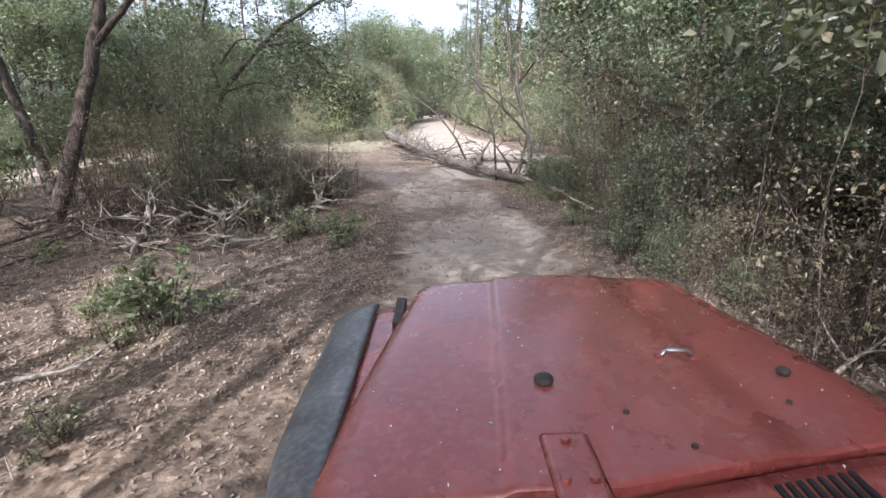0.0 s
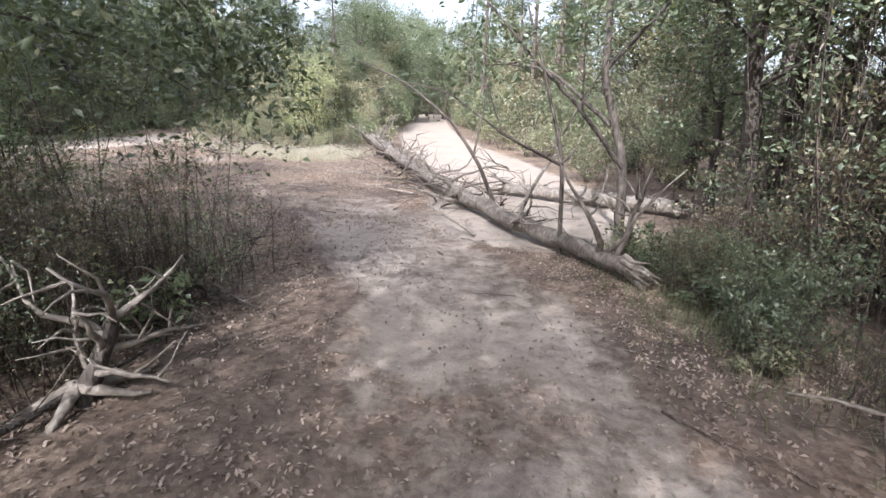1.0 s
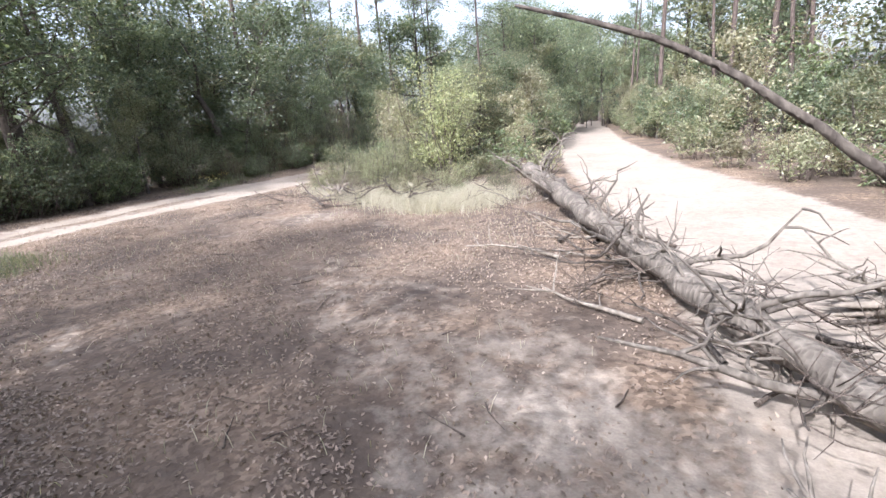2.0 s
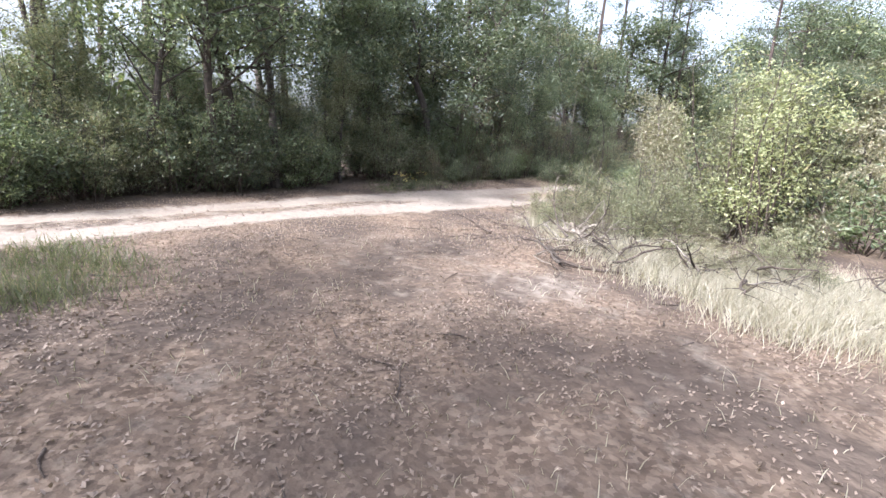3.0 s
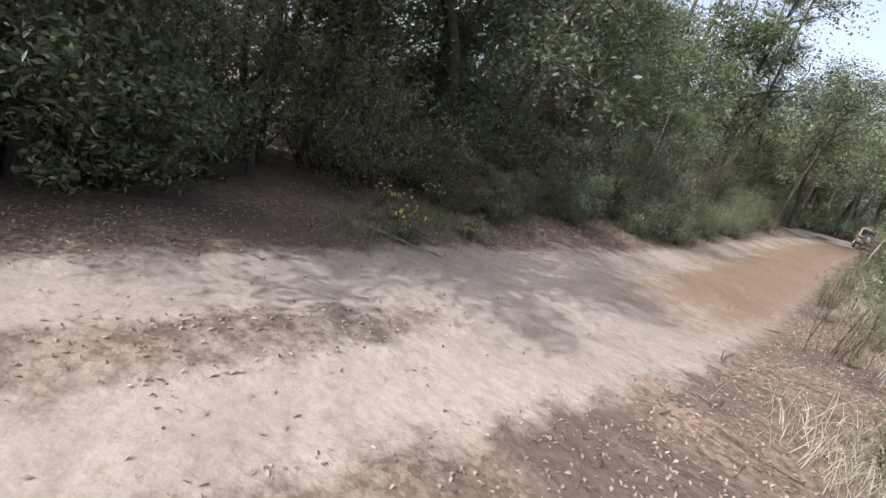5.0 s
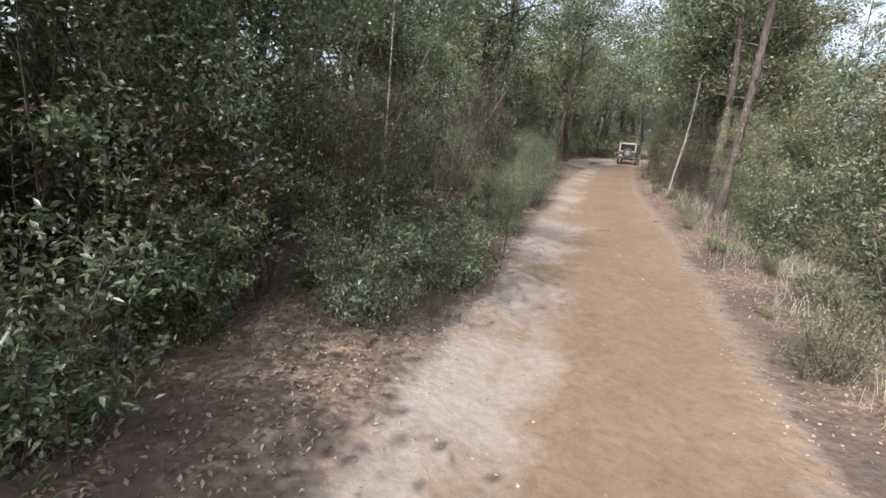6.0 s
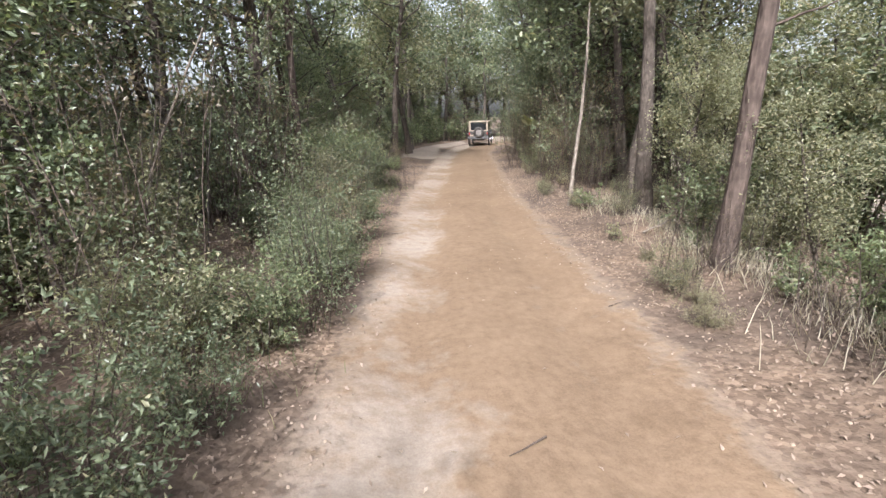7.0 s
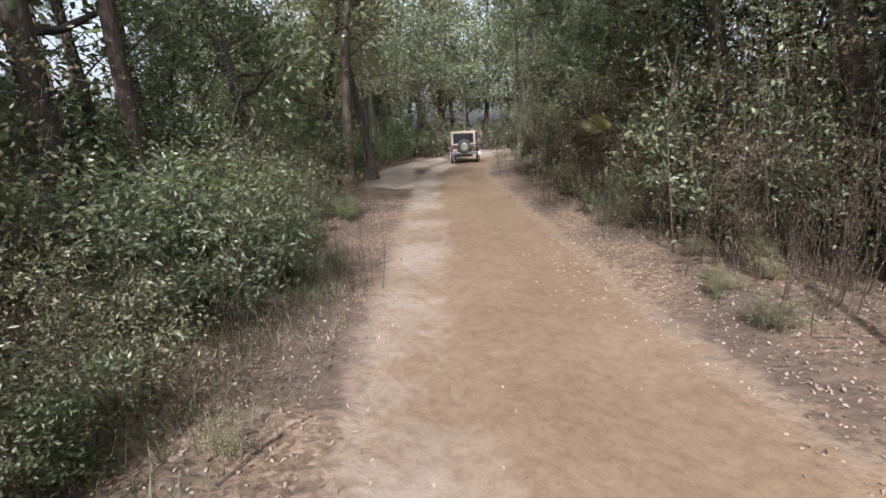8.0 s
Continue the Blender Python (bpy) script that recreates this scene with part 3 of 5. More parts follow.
# ---- masters of the plants, each used first in its own place ----
KINDS = {
    "oak": [tree("oak_tree", 7.4, 0.13, 0.25, 17, 2.5, 58, 0.12, OAK, BARK), tree("oak_tree", 6.2, 0.11, 0.2, 16, 2.3, 58, 0.12, OAK, BARK, lean=0.1), tree("oak_tree", 8.6, 0.15, 0.3, 18, 2.8, 56, 0.135, OAK, BARK)],
    "olive": [tree("scrub_oak", 5.6, 0.10, 0.16, 16, 2.2, 58, 0.105, OLIVE, BARK, lean=0.08), tree("scrub_oak", 6.8, 0.10, 0.22, 16, 2.2, 56, 0.11, OLIVE, BARK)],
    "dusty": [tree("moss_tree", 7.2, 0.11, 0.2, 16, 2.0, 40, 0.15, DUSTY, PALE_BARK, lean=0.06)],
    "pine": [pine("pine_tree", 13.5, 0.16, PINE_BARK), pine("pine_tree", 15.0, 0.14, PINE_BARK)],
    "bush": [shrub("bush", 1.9, 2.1, 15, 20, 0.095, BROAD, TWIG), shrub("bush", 1.5, 1.9, 14, 22, 0.085, BROAD, TWIG), shrub("bush", 2.4, 2.3, 16, 20, 0.10, OAK, TWIG)],
    "olive_bush": [shrub("olive_bush", 1.8, 2.0, 15, 22, 0.075, OLIVE, TWIG), shrub("olive_bush", 2.6, 2.4, 16, 22, 0.08, OLIVE, TWIG)],
    "dusty_bush": [shrub("dusty_bush", 1.5, 2.0, 15, 22, 0.07, DUSTY, TWIG), shrub("dusty_bush", 1.0, 1.7, 14, 18, 0.065, DUSTY, TWIG)],
    "yellow": [shrub("yellow_sapling", 3.0, 1.3, 12, 30, 0.07, YELLOW, TWIG, spread=0.11)],
    "thicket": [thicket("thicket", 3.4, 1.9, 24, 9, 0.075, RUSSET, TWIG), thicket("thicket", 2.6, 2.0, 26, 8, 0.07, RUSSET, TWIG), thicket("thicket", 3.9, 1.7, 22, 10, 0.08, OAK, TWIG)],
    "big_oak": [tree("tall_oak", 11.0, 0.22, 0.28, 20, 4.0, 36, 0.2, OAK, BARK, spread=0.48), tree("tall_oak", 10.0, 0.2, 0.3, 18, 3.8, 36, 0.2, OLIVE, BARK, spread=0.48)],
    "far_oak": [tree("oak_tree", 7.4, 0.13, 0.22, 15, 2.5, 17, 0.23, OAK, BARK, twigs=3, sides=3), tree("oak_tree", 6.6, 0.12, 0.2, 15, 2.4, 17, 0.23, OAK, BARK, lean=0.1, twigs=3, sides=3)],
    "far_olive": [tree("scrub_oak", 6.0, 0.10, 0.18, 15, 2.2, 17, 0.22, OLIVE, BARK, lean=0.08, twigs=3, sides=3)],
    "far_dusty": [tree("moss_tree", 7.2, 0.11, 0.2, 15, 2.0, 16, 0.22, DUSTY, BARK, lean=0.06, twigs=3, sides=3)],
    "far_big_oak": [tree("tall_oak", 11.0, 0.22, 0.28, 18, 4.0, 19, 0.29, OAK, BARK, spread=0.5, twigs=3, sides=3), tree("tall_oak", 10.0, 0.2, 0.3, 18, 3.8, 19, 0.29, OLIVE, BARK, spread=0.5, twigs=3, sides=3)],
    "far_bush": [shrub("bush", 1.9, 2.1, 11, 11, 0.15, BROAD, TWIG, twigs=3, sides=3), shrub("bush", 2.2, 2.2, 11, 11, 0.15, OAK, TWIG, twigs=3, sides=3)],
    "far_olive_bush": [shrub("olive_bush", 2.0, 2.1, 11, 11, 0.13, OLIVE, TWIG, twigs=3, sides=3)],
    "far_dusty_bush": [shrub("dusty_bush", 1.4, 2.0, 11, 11, 0.12, DUSTY, TWIG, twigs=3, sides=3)],
    "far_thicket": [thicket("thicket", 3.2, 1.9, 14, 5, 0.12, RUSSET, TWIG)],
    # high crown, added mostly above or outside the view to cast shade
    "canopy": [tree("shade_oak", 11.0, 0.18, 0.55, 19, 4.2, 26, 0.17, OAK, BARK, spread=0.45)],
    "slim_pine": [pine("slim_pine", 12.5, 0.115, PINE_BARK, 0.42)],
    "pale_stems": [thicket("pale_saplings", 3.8, 1.5, 9, 2, 0.06, RUSSET, PALE_BARK)],
    "bare": [thicket("bare_saplings", 3.6, 1.6, 12, 1, 0.05, RUSSET, BARK), thicket("bare_saplings", 2.4, 1.8, 16, 1, 0.05, RUSSET, TWIG)],
    "weed": [shrub("weed", 0.55, 0.6, 8, 9, 0.06, BROAD, TWIG, twigs=2), shrub("weed", 0.4, 0.5, 7, 9, 0.05, OLIVE, TWIG, twigs=2)],
}
WORDS = {
    "oak": ("dark green oak tree crowding the edge of the woods", "tree", "oaks along the track"),
    "olive": ("olive green scrub oak with a low uneven crown", "tree", "scrub oaks"),
    "dusty": ("pale dusty tree hung with grey moss", "tree", "moss trees"),
    "pine": ("tall slender pine with a bare reddish trunk", "tree", "pines"),
    "bush": ("glossy green broad-leaved bush beside the track", "bush", "bushes"),
    "olive_bush": ("sunlit olive green bush at the track's edge", "bush", "olive bushes"),
    "dusty_bush": ("low dusty bush with dry pale twigs", "bush", "dusty bushes"),
    "yellow": ("bright yellow-green feathery sapling among bushes", "sapling", "saplings"),
    "thicket": ("tangled brown thicket of thin bare stems", "thicket", "thickets"),
    "big_oak": ("tall spreading oak with a dense dark crown", "tree", "tall oaks"),
    "canopy": ("tall added oak with a high shading crown", "tree", "tall oaks"),
    "slim_pine": ("slim pine with a dark bark trunk beside the track", "tree", "pines"),
    "pale_stems": ("cluster of thin pale saplings with brown leaves", "sapling", "pale saplings"),
    "bare": ("cluster of thin bare grey saplings in the undergrowth", "sapling", "bare saplings"),
    "weed": ("small green weed growing through fallen leaves", "weed", "weeds"),
}
USED = set()


def plant(kind, x, y, size=1.0, which=None, turn=None, tilt=0.0):
    label, cat, group = WORDS[kind]
    a = [np.array([float(v)]) for v in (x, y)]
    near = 6.5 if cat != "tree" else 7.5
    if "far_" + kind in KINDS and min(line_distance(*a, ENTRY[1:])[0], line_distance(*a, LANE[4:11])[0]) > near:
        kind, which = "far_" + kind, None
    if cat != "tree" and line_distance(*a, LANE[4:11])[0] < 9:
        size = min(size, 1.4)
    options = KINDS[kind]
    i = int(rng.integers(len(options))) if which is None else which
    turn = rng.uniform(0, 360) if turn is None else turn
    m = pose(x, y, z_at(x, y), tilt * rng.uniform(-1, 1), tilt * rng.uniform(-1, 1), turn) @ Matrix.Diagonal((size, size, size * rng.uniform(0.9, 1.12), 1))
    ob = options[i]
    if (kind, i) in USED:
        ob = copy_thing(ob, m)
    else:
        USED.add((kind, i))
        ob.matrix_basis = m
    return tagged(ob, label, cat, group)


def free(x, y, margin=0.5):
    a = [np.array([v]) for v in (x, y)]
    return (line_distance(*a, LANE)[0] > lane_half(y) + margin and line_distance(*a, ENTRY)[0] > 1.4 + margin and line_distance(*a, ROAD)[0] > 1.6 + margin
            and not (inside(*a, CLEARING)[0]))


def row(line, spacing, side, near, far, kinds, sizes, margin=0.5, y_range=(-99, 200)):
    """Plants beside a line; kinds is a list with repeats as weights."""
    line = np.asarray(line, float)
    length = np.linalg.norm(np.diff(line, axis=0), axis=1).sum()
    for x, y in strip(line, int(length / spacing), side, far - near):
        j = np.argmin(np.hypot(*(line - (x, y)).T))
        a, b = line[max(j - 1, 0)], line[min(j + 1, len(line) - 1)]
        d = (b - a) / np.linalg.norm(b - a)
        x, y = x - d[1] * side * near, y + d[0] * side * near
        if free(x, y, margin) and y_range[0] < y < y_range[1]:
            kind, size = kinds[rng.integers(len(kinds))], rng.uniform(*sizes)
            if 4 < y < 26 and x < -17 and kind in ("oak", "olive", "dusty", "big_oak"):
                size *= 0.66  # lower, paler growth with open sky over it
                size *= 0.65 if y < 19.5 else 1.0
                kind = "olive" if kind == "oak" and rng.uniform() < 0.6 else kind
            if 4 < y < 19.5 and x < -17:
                size = min(size, 1.05)
            if (-19.2 < x < -14 and 35.5 < y < 42 or -17.5 < x < -12 and 45.5 < y < 58) and kind in ("oak", "olive", "dusty", "big_oak", "pine"):
                kind, size = "bush", rng.uniform(0.7, 1.1)  # breaks in the canopy
            plant(kind, x, y, size, tilt=4)


# woods on the far side of the sandy lane
row(LEFT_LINE[:6], 0.8, 1, 0.3, 1.3, ["bush", "olive_bush", "bush", "bush"], (0.7, 1.2), 0.7)
row(LEFT_LINE[1:6], 1.0, 1, 1.6, 3.6, ["oak", "bush", "olive", "oak"], (0.7, 0.95), 1.2)
row(LEFT_LINE[3:7], 0.8, 1, 2.2, 6.0, ["oak", "oak", "bush", "olive"], (0.85, 1.15), 1.2)
row(LEFT_LINE[5:], 1.9, 1, 0.2, 1.6, ["bush", "olive_bush", "thicket", "bush", "bare"], (0.55, 1.15), 0.7)
row(LEFT_LINE[1:], 1.5, 1, 1.8, 4.0, ["oak", "oak", "olive", "thicket", "oak"], (0.75, 1.05), 1.2)
row(LEFT_LINE[1:], 2.1, 1, 4.5, 11, ["oak", "oak", "olive", "pine", "dusty"], (0.85, 1.2), 2)
row(LEFT_LINE, 5.0, 1, 11, 22, ["pine", "oak", "pine"], (0.95, 1.25), 2)
row(LEFT_LINE[1:], 3.2, 1, 0.9, 3.5, ["bare"], (0.8, 1.2), 0.9)
row(LEFT_LINE, 1.1, 1, 3.5, 9, ["bush", "olive_bush", "bush"], (1.5, 2.3), 2)
row(LEFT_LINE, 2.2, 1, 9, 20, ["bush", "olive_bush"], (1.7, 2.4), 2)
row(LEFT_LINE[8:], 2.6, 1, 2.5, 9, ["big_oak"], (0.8, 1.05), 2)
# the bushy island inside the bend
row(ISLAND_FRONT, 0.8, 1, 0.7, 1.9, ["dusty_bush", "olive_bush", "dusty_bush"], (0.35, 0.65), 0.6)
row(ISLAND_FRONT, 0.75, 1, 2.2, 4.6, ["olive_bush", "olive_bush", "dusty_bush", "dusty_bush"], (0.5, 0.8), 0.9)
row(ISLAND_FRONT[2:], 1.0, 1, 6, 12, ["olive", "dusty", "dusty", "olive_bush"], (0.5, 0.75), 1.6)
row(BEND_RIGHT, 1.5, -1, 0.3, 1.2, ["olive_bush", "dusty_bush", "bush", "olive_bush"], (0.65, 1.05), 0.7)
row(BEND_RIGHT, 1.7, -1, 1.6, 3.8, ["olive", "olive", "thicket", "bare"], (0.6, 0.9), 1.1)
row(BEND_RIGHT[3:], 2.0, -1, 3.5, 7.5, ["oak", "dusty", "olive", "pine"], (0.8, 1.1), 1.4)
row(BEND_RIGHT, 2.2, -1, 0.6, 2.5, ["bare"], (0.7, 1.1), 1.0)
row(BEND_RIGHT[4:], 4.0, -1, 3.0, 8, ["big_oak"], (0.7, 1.0), 2.2)
# the dark wall on the other side of the straight track
row(RIGHT_LINE[:5], 0.7, -1, 0.1, 1.0, ["thicket", "thicket", "bare"], (0.55, 0.9), 0.9)
row(RIGHT_LINE[:6], 0.8, -1, 1.2, 3.6, ["thicket", "oak", "bush", "oak"], (0.7, 1.0), 1.2)
row(RIGHT_LINE[:6], 1.9, -1, 3.5, 9, ["oak", "pine", "oak"], (0.9, 1.2), 1.5)
row(RIGHT_LINE[5:], 1.1, -1, 0.2, 1.6, ["olive_bush", "bush", "dusty_bush"], (0.7, 1.2), 0.7)
row(RIGHT_LINE[5:], 1.7, -1, 2.0, 6.0, ["olive", "oak", "dusty"], (0.8, 1.1), 1.2)
row(RIGHT_LINE[5:], 4.0, -1, 6.0, 14, ["oak", "pine", "dusty"], (1.0, 1.3), 1.5)
row(RIGHT_LINE[:7], 2.0, -1, 0.5, 3.0, ["bare"], (0.9, 1.5), 1.0)
row(RIGHT_LINE, 3.6, -1, 6, 16, ["big_oak"], (0.85, 1.2), 2)
row(RIGHT_LINE, 1.3, -1, 4, 12, ["bush", "olive_bush", "thicket"], (1.5, 2.2), 2)
for x, y, k in [(-18.6, 22.6, 0.7), (-18.3, 25.4, 0.8), (-18.2, 27.6, 0.9)]:
    plant("olive", x, y, k)
# brush between the straight track and the lane
for x, y, k, s in [(-3.9, 8.3, "bare", 0.6), (-4.7, 9.4, "thicket", 0.7), (-3.6, 10.2, "thicket", 0.5), (-5.6, 8.2, "bare", 0.75), (-5.2, 11.0, "thicket", 0.8), (-6.8, 9.6, "thicket", 0.7), (-7.8, 10.8, "thicket", 0.8),
                   (-4.6, 12.2, "thicket", 0.6), (-6.4, 12.6, "bush", 0.9), (-8.4, 12.8, "olive_bush", 0.9), (-9.6, 9.6, "bush", 1.1), (-11, 12, "olive_bush", 1.0), (-10.6, 7.0, "bush", 1.0), (-9.0, 5.4, "olive_bush", 0.8), (-12.4, 9.4, "bush", 1.1), (-12.5, 5, "bush", 1.1)]:
    plant(k, x, y, s)
plant("oak", -5.8, 12.6, 0.5, 1)
for x, y, k in [(-9.4, 12.0, 1.1), (-12.2, 12.6, 1.05), (-12.8, 15.0, 0.8), (-10.6, 13.4, 0.95)]:
    plant("oak", x, y, k)
for x, y, k in [(-13.1, 51.2, 0.55), (-12.9, 53.4, 0.65), (-13.3, 47.6, 0.4), (-14.4, 37.8, 0.6), (-15.3, 33.6, 0.6)]:
    plant("bush", x, y, k)
# added only to keep the brush in shade, crown above the view
plant("canopy", -7.6, 6.0, 0.9)
plant("oak", -10.8, 10.2, 1.05, 2)
plant("oak", -12.2, 3, 0.95, 2)
# unseen oaks behind and beside the start, added to shade the straight track
for x, y, k in [(-9.5, -1.5, 0.9), (-9.5, 0.5, 1.0), (3.9, -2.0, 0.9), (-1.6, -9.0, 1.0), (4.6, -8.0, 1.05), (-10.5, -5, 1.1), (7.5, -6, 1.0)]:
    plant("big_oak", x, y, k)
# tall trees whose shade lies over the bend
for x, y, k in [(-19.4, 31.5, 0.85), (-20.6, 36.0, 0.9)]:
    plant("big_oak", x, y, k)
for x, y, k, z in [(-17.0, 33.6, "oak", 0.75), (-15.9, 42.5, "oak", 0.7), (-15.6, 45.8, "oak", 0.8), (-15.6, 35.4, "bush", 0.95), (-14.9, 39.2, "bush", 0.7),
                   (-14.7, 45.5, "olive_bush", 0.7), (-14.2, 49.0, "bush", 0.6), (-18.3, 31.6, "bush", 1.0), (-18.4, 29.8, "bush", 0.9)]:
    plant(k, x, y, z)
# dark wall and overhang on the inner side of the lane's far part
for i in range(44):
    y = rng.uniform(52.5, 67)
    x = rng.uniform(-7.3, -3.9) + (y - 53) * 0.17
    plant(["thicket", "oak", "thicket", "bare", "thicket", "thicket"][i % 6], x, y, rng.uniform(0.7, 1.0))
for x, y, k in [(-4.6, 52.5, 0.65), (-4.0, 56.5, 0.7), (-3.2, 60.5, 0.75), (-12.6, 67, 0.9), (-12.0, 73, 0.95), (-10.5, 79, 1.0), (-9.0, 86, 1.1), (-5.0, 90, 1.1), (-1.0, 91, 1.1), (3.0, 92, 1.1), (-2.4, 87, 0.95), (-6.5, 84.5, 0.95), (2.2, 88.5, 1.0), (-13.4, 61, 0.85), (-15.5, 65, 1.0), (-15, 77, 1.1), (0.8, 69, 0.8), (1.5, 74, 0.9), (2.2, 78, 0.85), (7, 90, 1.1), (-13, 88, 1.15), (-9, 93, 1.2)]:
    plant("big_oak", x, y, k)
for x, y, k in [(-11.2, 70, 1.0), (-10.9, 74, 1.1), (-9.6, 78, 1.1), (-8.2, 81.5, 1.1), (-5.6, 83.5, 1.2), (-3.0, 85.0, 1.2), (0, 87.5, 1.3), (-7, 86, 1.4), (3, 88, 1.4), (6, 88, 1.3)]:
    plant("bush", x, y, k)
# shrubs and scrub oaks on the sunny side of the lane
for x, y, k, z in [(-6.3, 43.0, "olive", 0.72), (-5.9, 40.0, "olive", 0.75), (-5.6, 46.6, "olive", 0.78), (-6.0, 48.2, "olive", 0.6), (-7.3, 41.4, "olive_bush", 0.9), (-7.9, 38.6, "olive_bush", 0.8), (-8.3, 36.6, "dusty_bush", 0.9), (-7.0, 39.4, "olive_bush", 1.0), (-6.7, 36.8, "olive_bush", 1.2), (-6.6, 46.2, "olive_bush", 0.7), (-8.5, 34.4, "olive_bush", 0.75), (-8.9, 31.6, "olive_bush", 0.55)]:
    plant(k, x, y, z)
# the island's own cover, low in front and tall behind
for i in range(110):
    x, y = rng.uniform(-10.4, -2.4), rng.uniform(26.2, 58)
    if x < np.interp(y, [26, 30, 36, 45, 58], [-9.4, -10.2, -7.9, -6.0, -4.0]) or not free(x, y, 1.0):
        continue
    if y < 28:
        plant(["dusty_bush", "olive_bush", "dusty_bush"][i % 3], x, y, rng.uniform(0.45, 0.7))
    elif y < 31.5:
        plant(["olive_bush", "dusty_bush", "olive_bush", "bush"][i % 4], x, y, rng.uniform(0.55, 0.85))
    elif y < 36:
        plant(["olive", "dusty_bush", "dusty", "olive_bush"][i % 4], x, y, rng.uniform(0.5, 0.72))
    else:
        plant(["olive", "dusty", "olive_bush", "oak"][i % 4], x, y, rng.uniform(0.8, 1.15))
for x, y, k, z in [(-3.4, 33.5, "dusty", 0.9), (-4.6, 36.5, "olive", 1.0), (-7.2, 36.5, "oak", 0.8), (-3.6, 37, "dusty", 1.2), (-6.2, 36, "olive", 1.1), (-9.4, 28.6, "olive_bush", 0.5), (-8.8, 27.8, "dusty_bush", 0.75), (-9.0, 29.8, "olive_bush", 0.55)]:
    plant(k, x, y, z)
# tall growth beside the straight sandy road
for x, y, k, z in [(4.3, 13.4, "oak", 0.95), (5.2, 15.8, "oak", 1.0), (6.2, 18.5, "oak", 1.05), (6.0, 22, "olive", 1.05), (4.9, 26, "olive", 1.0), (4.0, 30, "dusty", 1.1), (3.6, 34, "olive", 1.1), (3.4, 38, "oak", 1.1), (2.8, 43, "olive", 1.1), (2.6, 48, "oak", 1.2), (2.4, 53, "olive", 1.2), (-3.6, 48, "olive", 1.1), (-3.4, 54, "oak", 1.0),
                   (-2.8, 64, "oak", 1.2), (-1.0, 67, "olive", 1.2), (0.9, 64, "olive", 1.2), (-0.4, 72, "oak", 1.3), (4.0, 19.5, "olive_bush", 1.0), (4.6, 22.5, "olive_bush", 1.2), (3.6, 25.5, "olive_bush", 1.1), (3.0, 28.5, "dusty_bush", 1.2), (2.6, 31.5, "olive_bush", 1.3)]:
    plant(k, x, y, z)
# the first three are added out of view to block sun from the start
for x, y, k in [(-4.6, 1.4, 0.7), (3.9, 2.6, 0.78), (-1.9, -3.2, 0.75), (-18.7, 24.2, 0.85), (-18.4, 50.5, 1.05), (-17.8, 54, 1.15), (-16.2, 57.5, 1.1), (-17.6, 33.0, 0.7), (-7.5, 88, 1.45), (-3.5, 90, 1.5), (0.5, 91, 1.45), (4.5, 93, 1.5), (-11, 90, 1.5), (-6, 96, 1.6), (-1, 97, 1.6), (9, 94, 1.5), (-14.5, 84, 1.3), (3.4, 81.5, 1.2)]:
    plant("big_oak", x, y, k)
for x, y, k in [(-5.6, 49.6, 0.7), (-5.2, 53.4, 0.75), (-4.4, 57.0, 0.75)]:
    plant("big_oak", x, y, k)
# out of view behind the start, there for its shadow
plant("oak", -8.0, -2.5, 1.1, 2)
for x, y, k in [(-20.8, 30.5, 1.0), (-21.6, 33.4, 1.05), (-22.4, 37.0, 1.1), (-21.2, 40.4, 1.05), (-21.8, 44.0, 1.1), (-20.6, 47.4, 1.05), (-20.8, 53.4, 1.1), (-20.0, 58.0, 1.1), (-24.5, 35.0, 1.2), (-24.8, 42.0, 1.2), (-24.0, 49.0, 1.2), (-25.0, 29.0, 1.1), (7.2, 8.6, 1.0), (7.8, 12.6, 1.0), (8.4, 4.4, 1.0), (8.6, 17.0, 1.1)]:
    plant("big_oak", x, y, k)
for i in range(34):
    plant("oak", rng.uniform(-23.5, -19.6), rng.uniform(29, 60), rng.uniform(0.85, 1.15))
for x, y, k in [(6.2, 18.7, 0.95), (5.0, 13.9, 0.9), (6.9, 15.4, 1.0)]:
    plant("pine", x, y, k)
# added for their shadows on the brush, the clearing and the lane's inner wall
plant("canopy", -6.4, 4.2, 0.85)
plant("canopy", -7.0, 49.0, 0.95)
plant("big_oak", -10.6, 7.2, 0.95)
plant("canopy", -8.6, 10.6, 0.85)
# the close hedge of bushes and low oaks along the lane's outer side
for i in range(15):
    y = 11.5 + i * 1.05
    plant(["olive_bush", "bush", "olive_bush"][i % 3], -17.75 + rng.uniform(-0.25, 0.2), y, rng.uniform(0.8, 1.1) * (0.72 if y < 19 else 1.0))
    plant(["olive", "dusty_bush", "olive"][i % 3] if y > 19.5 else "dusty_bush", -19.2 + rng.uniform(-0.5, 0.5), y + 0.4, [0.6, 1.4, 0.66][i % 3] if y > 19.5 else 1.3)
for x, y, k in [(-16.3, 35.3, 0.78), (-16.2, 36.7, 0.66), (-17.6, 36.2, 0.7)]:
    plant("oak", x, y, k)
for x, y, k in [(-17.9, 23.0, 0.95), (-17.8, 24.8, 1.0), (-18.2, 21.4, 0.85)]:
    plant("oak", x, y, k, 2)
for x, y, k in [(-14.9, 57.6, 1.0), (-15.6, 60.0, 1.05), (-19.4, 51.5, 1.1), (-18.6, 55.5, 1.1), (-21.0, 47.0, 1.1), (-17.4, 62.0, 1.1), (-20.2, 14.6, 0.9), (-21.6, 17.2, 0.95), (-20.4, 19.8, 0.85), (-22.8, 20.6, 1.0), (-21.2, 23.4, 0.95), (-23.6, 24.4, 1.0), (-22.4, 28.4, 1.0), (-24.4, 16.0, 1.0), (-19.6, 17.2, 0.8)]:
    plant("pine", x, y, k)
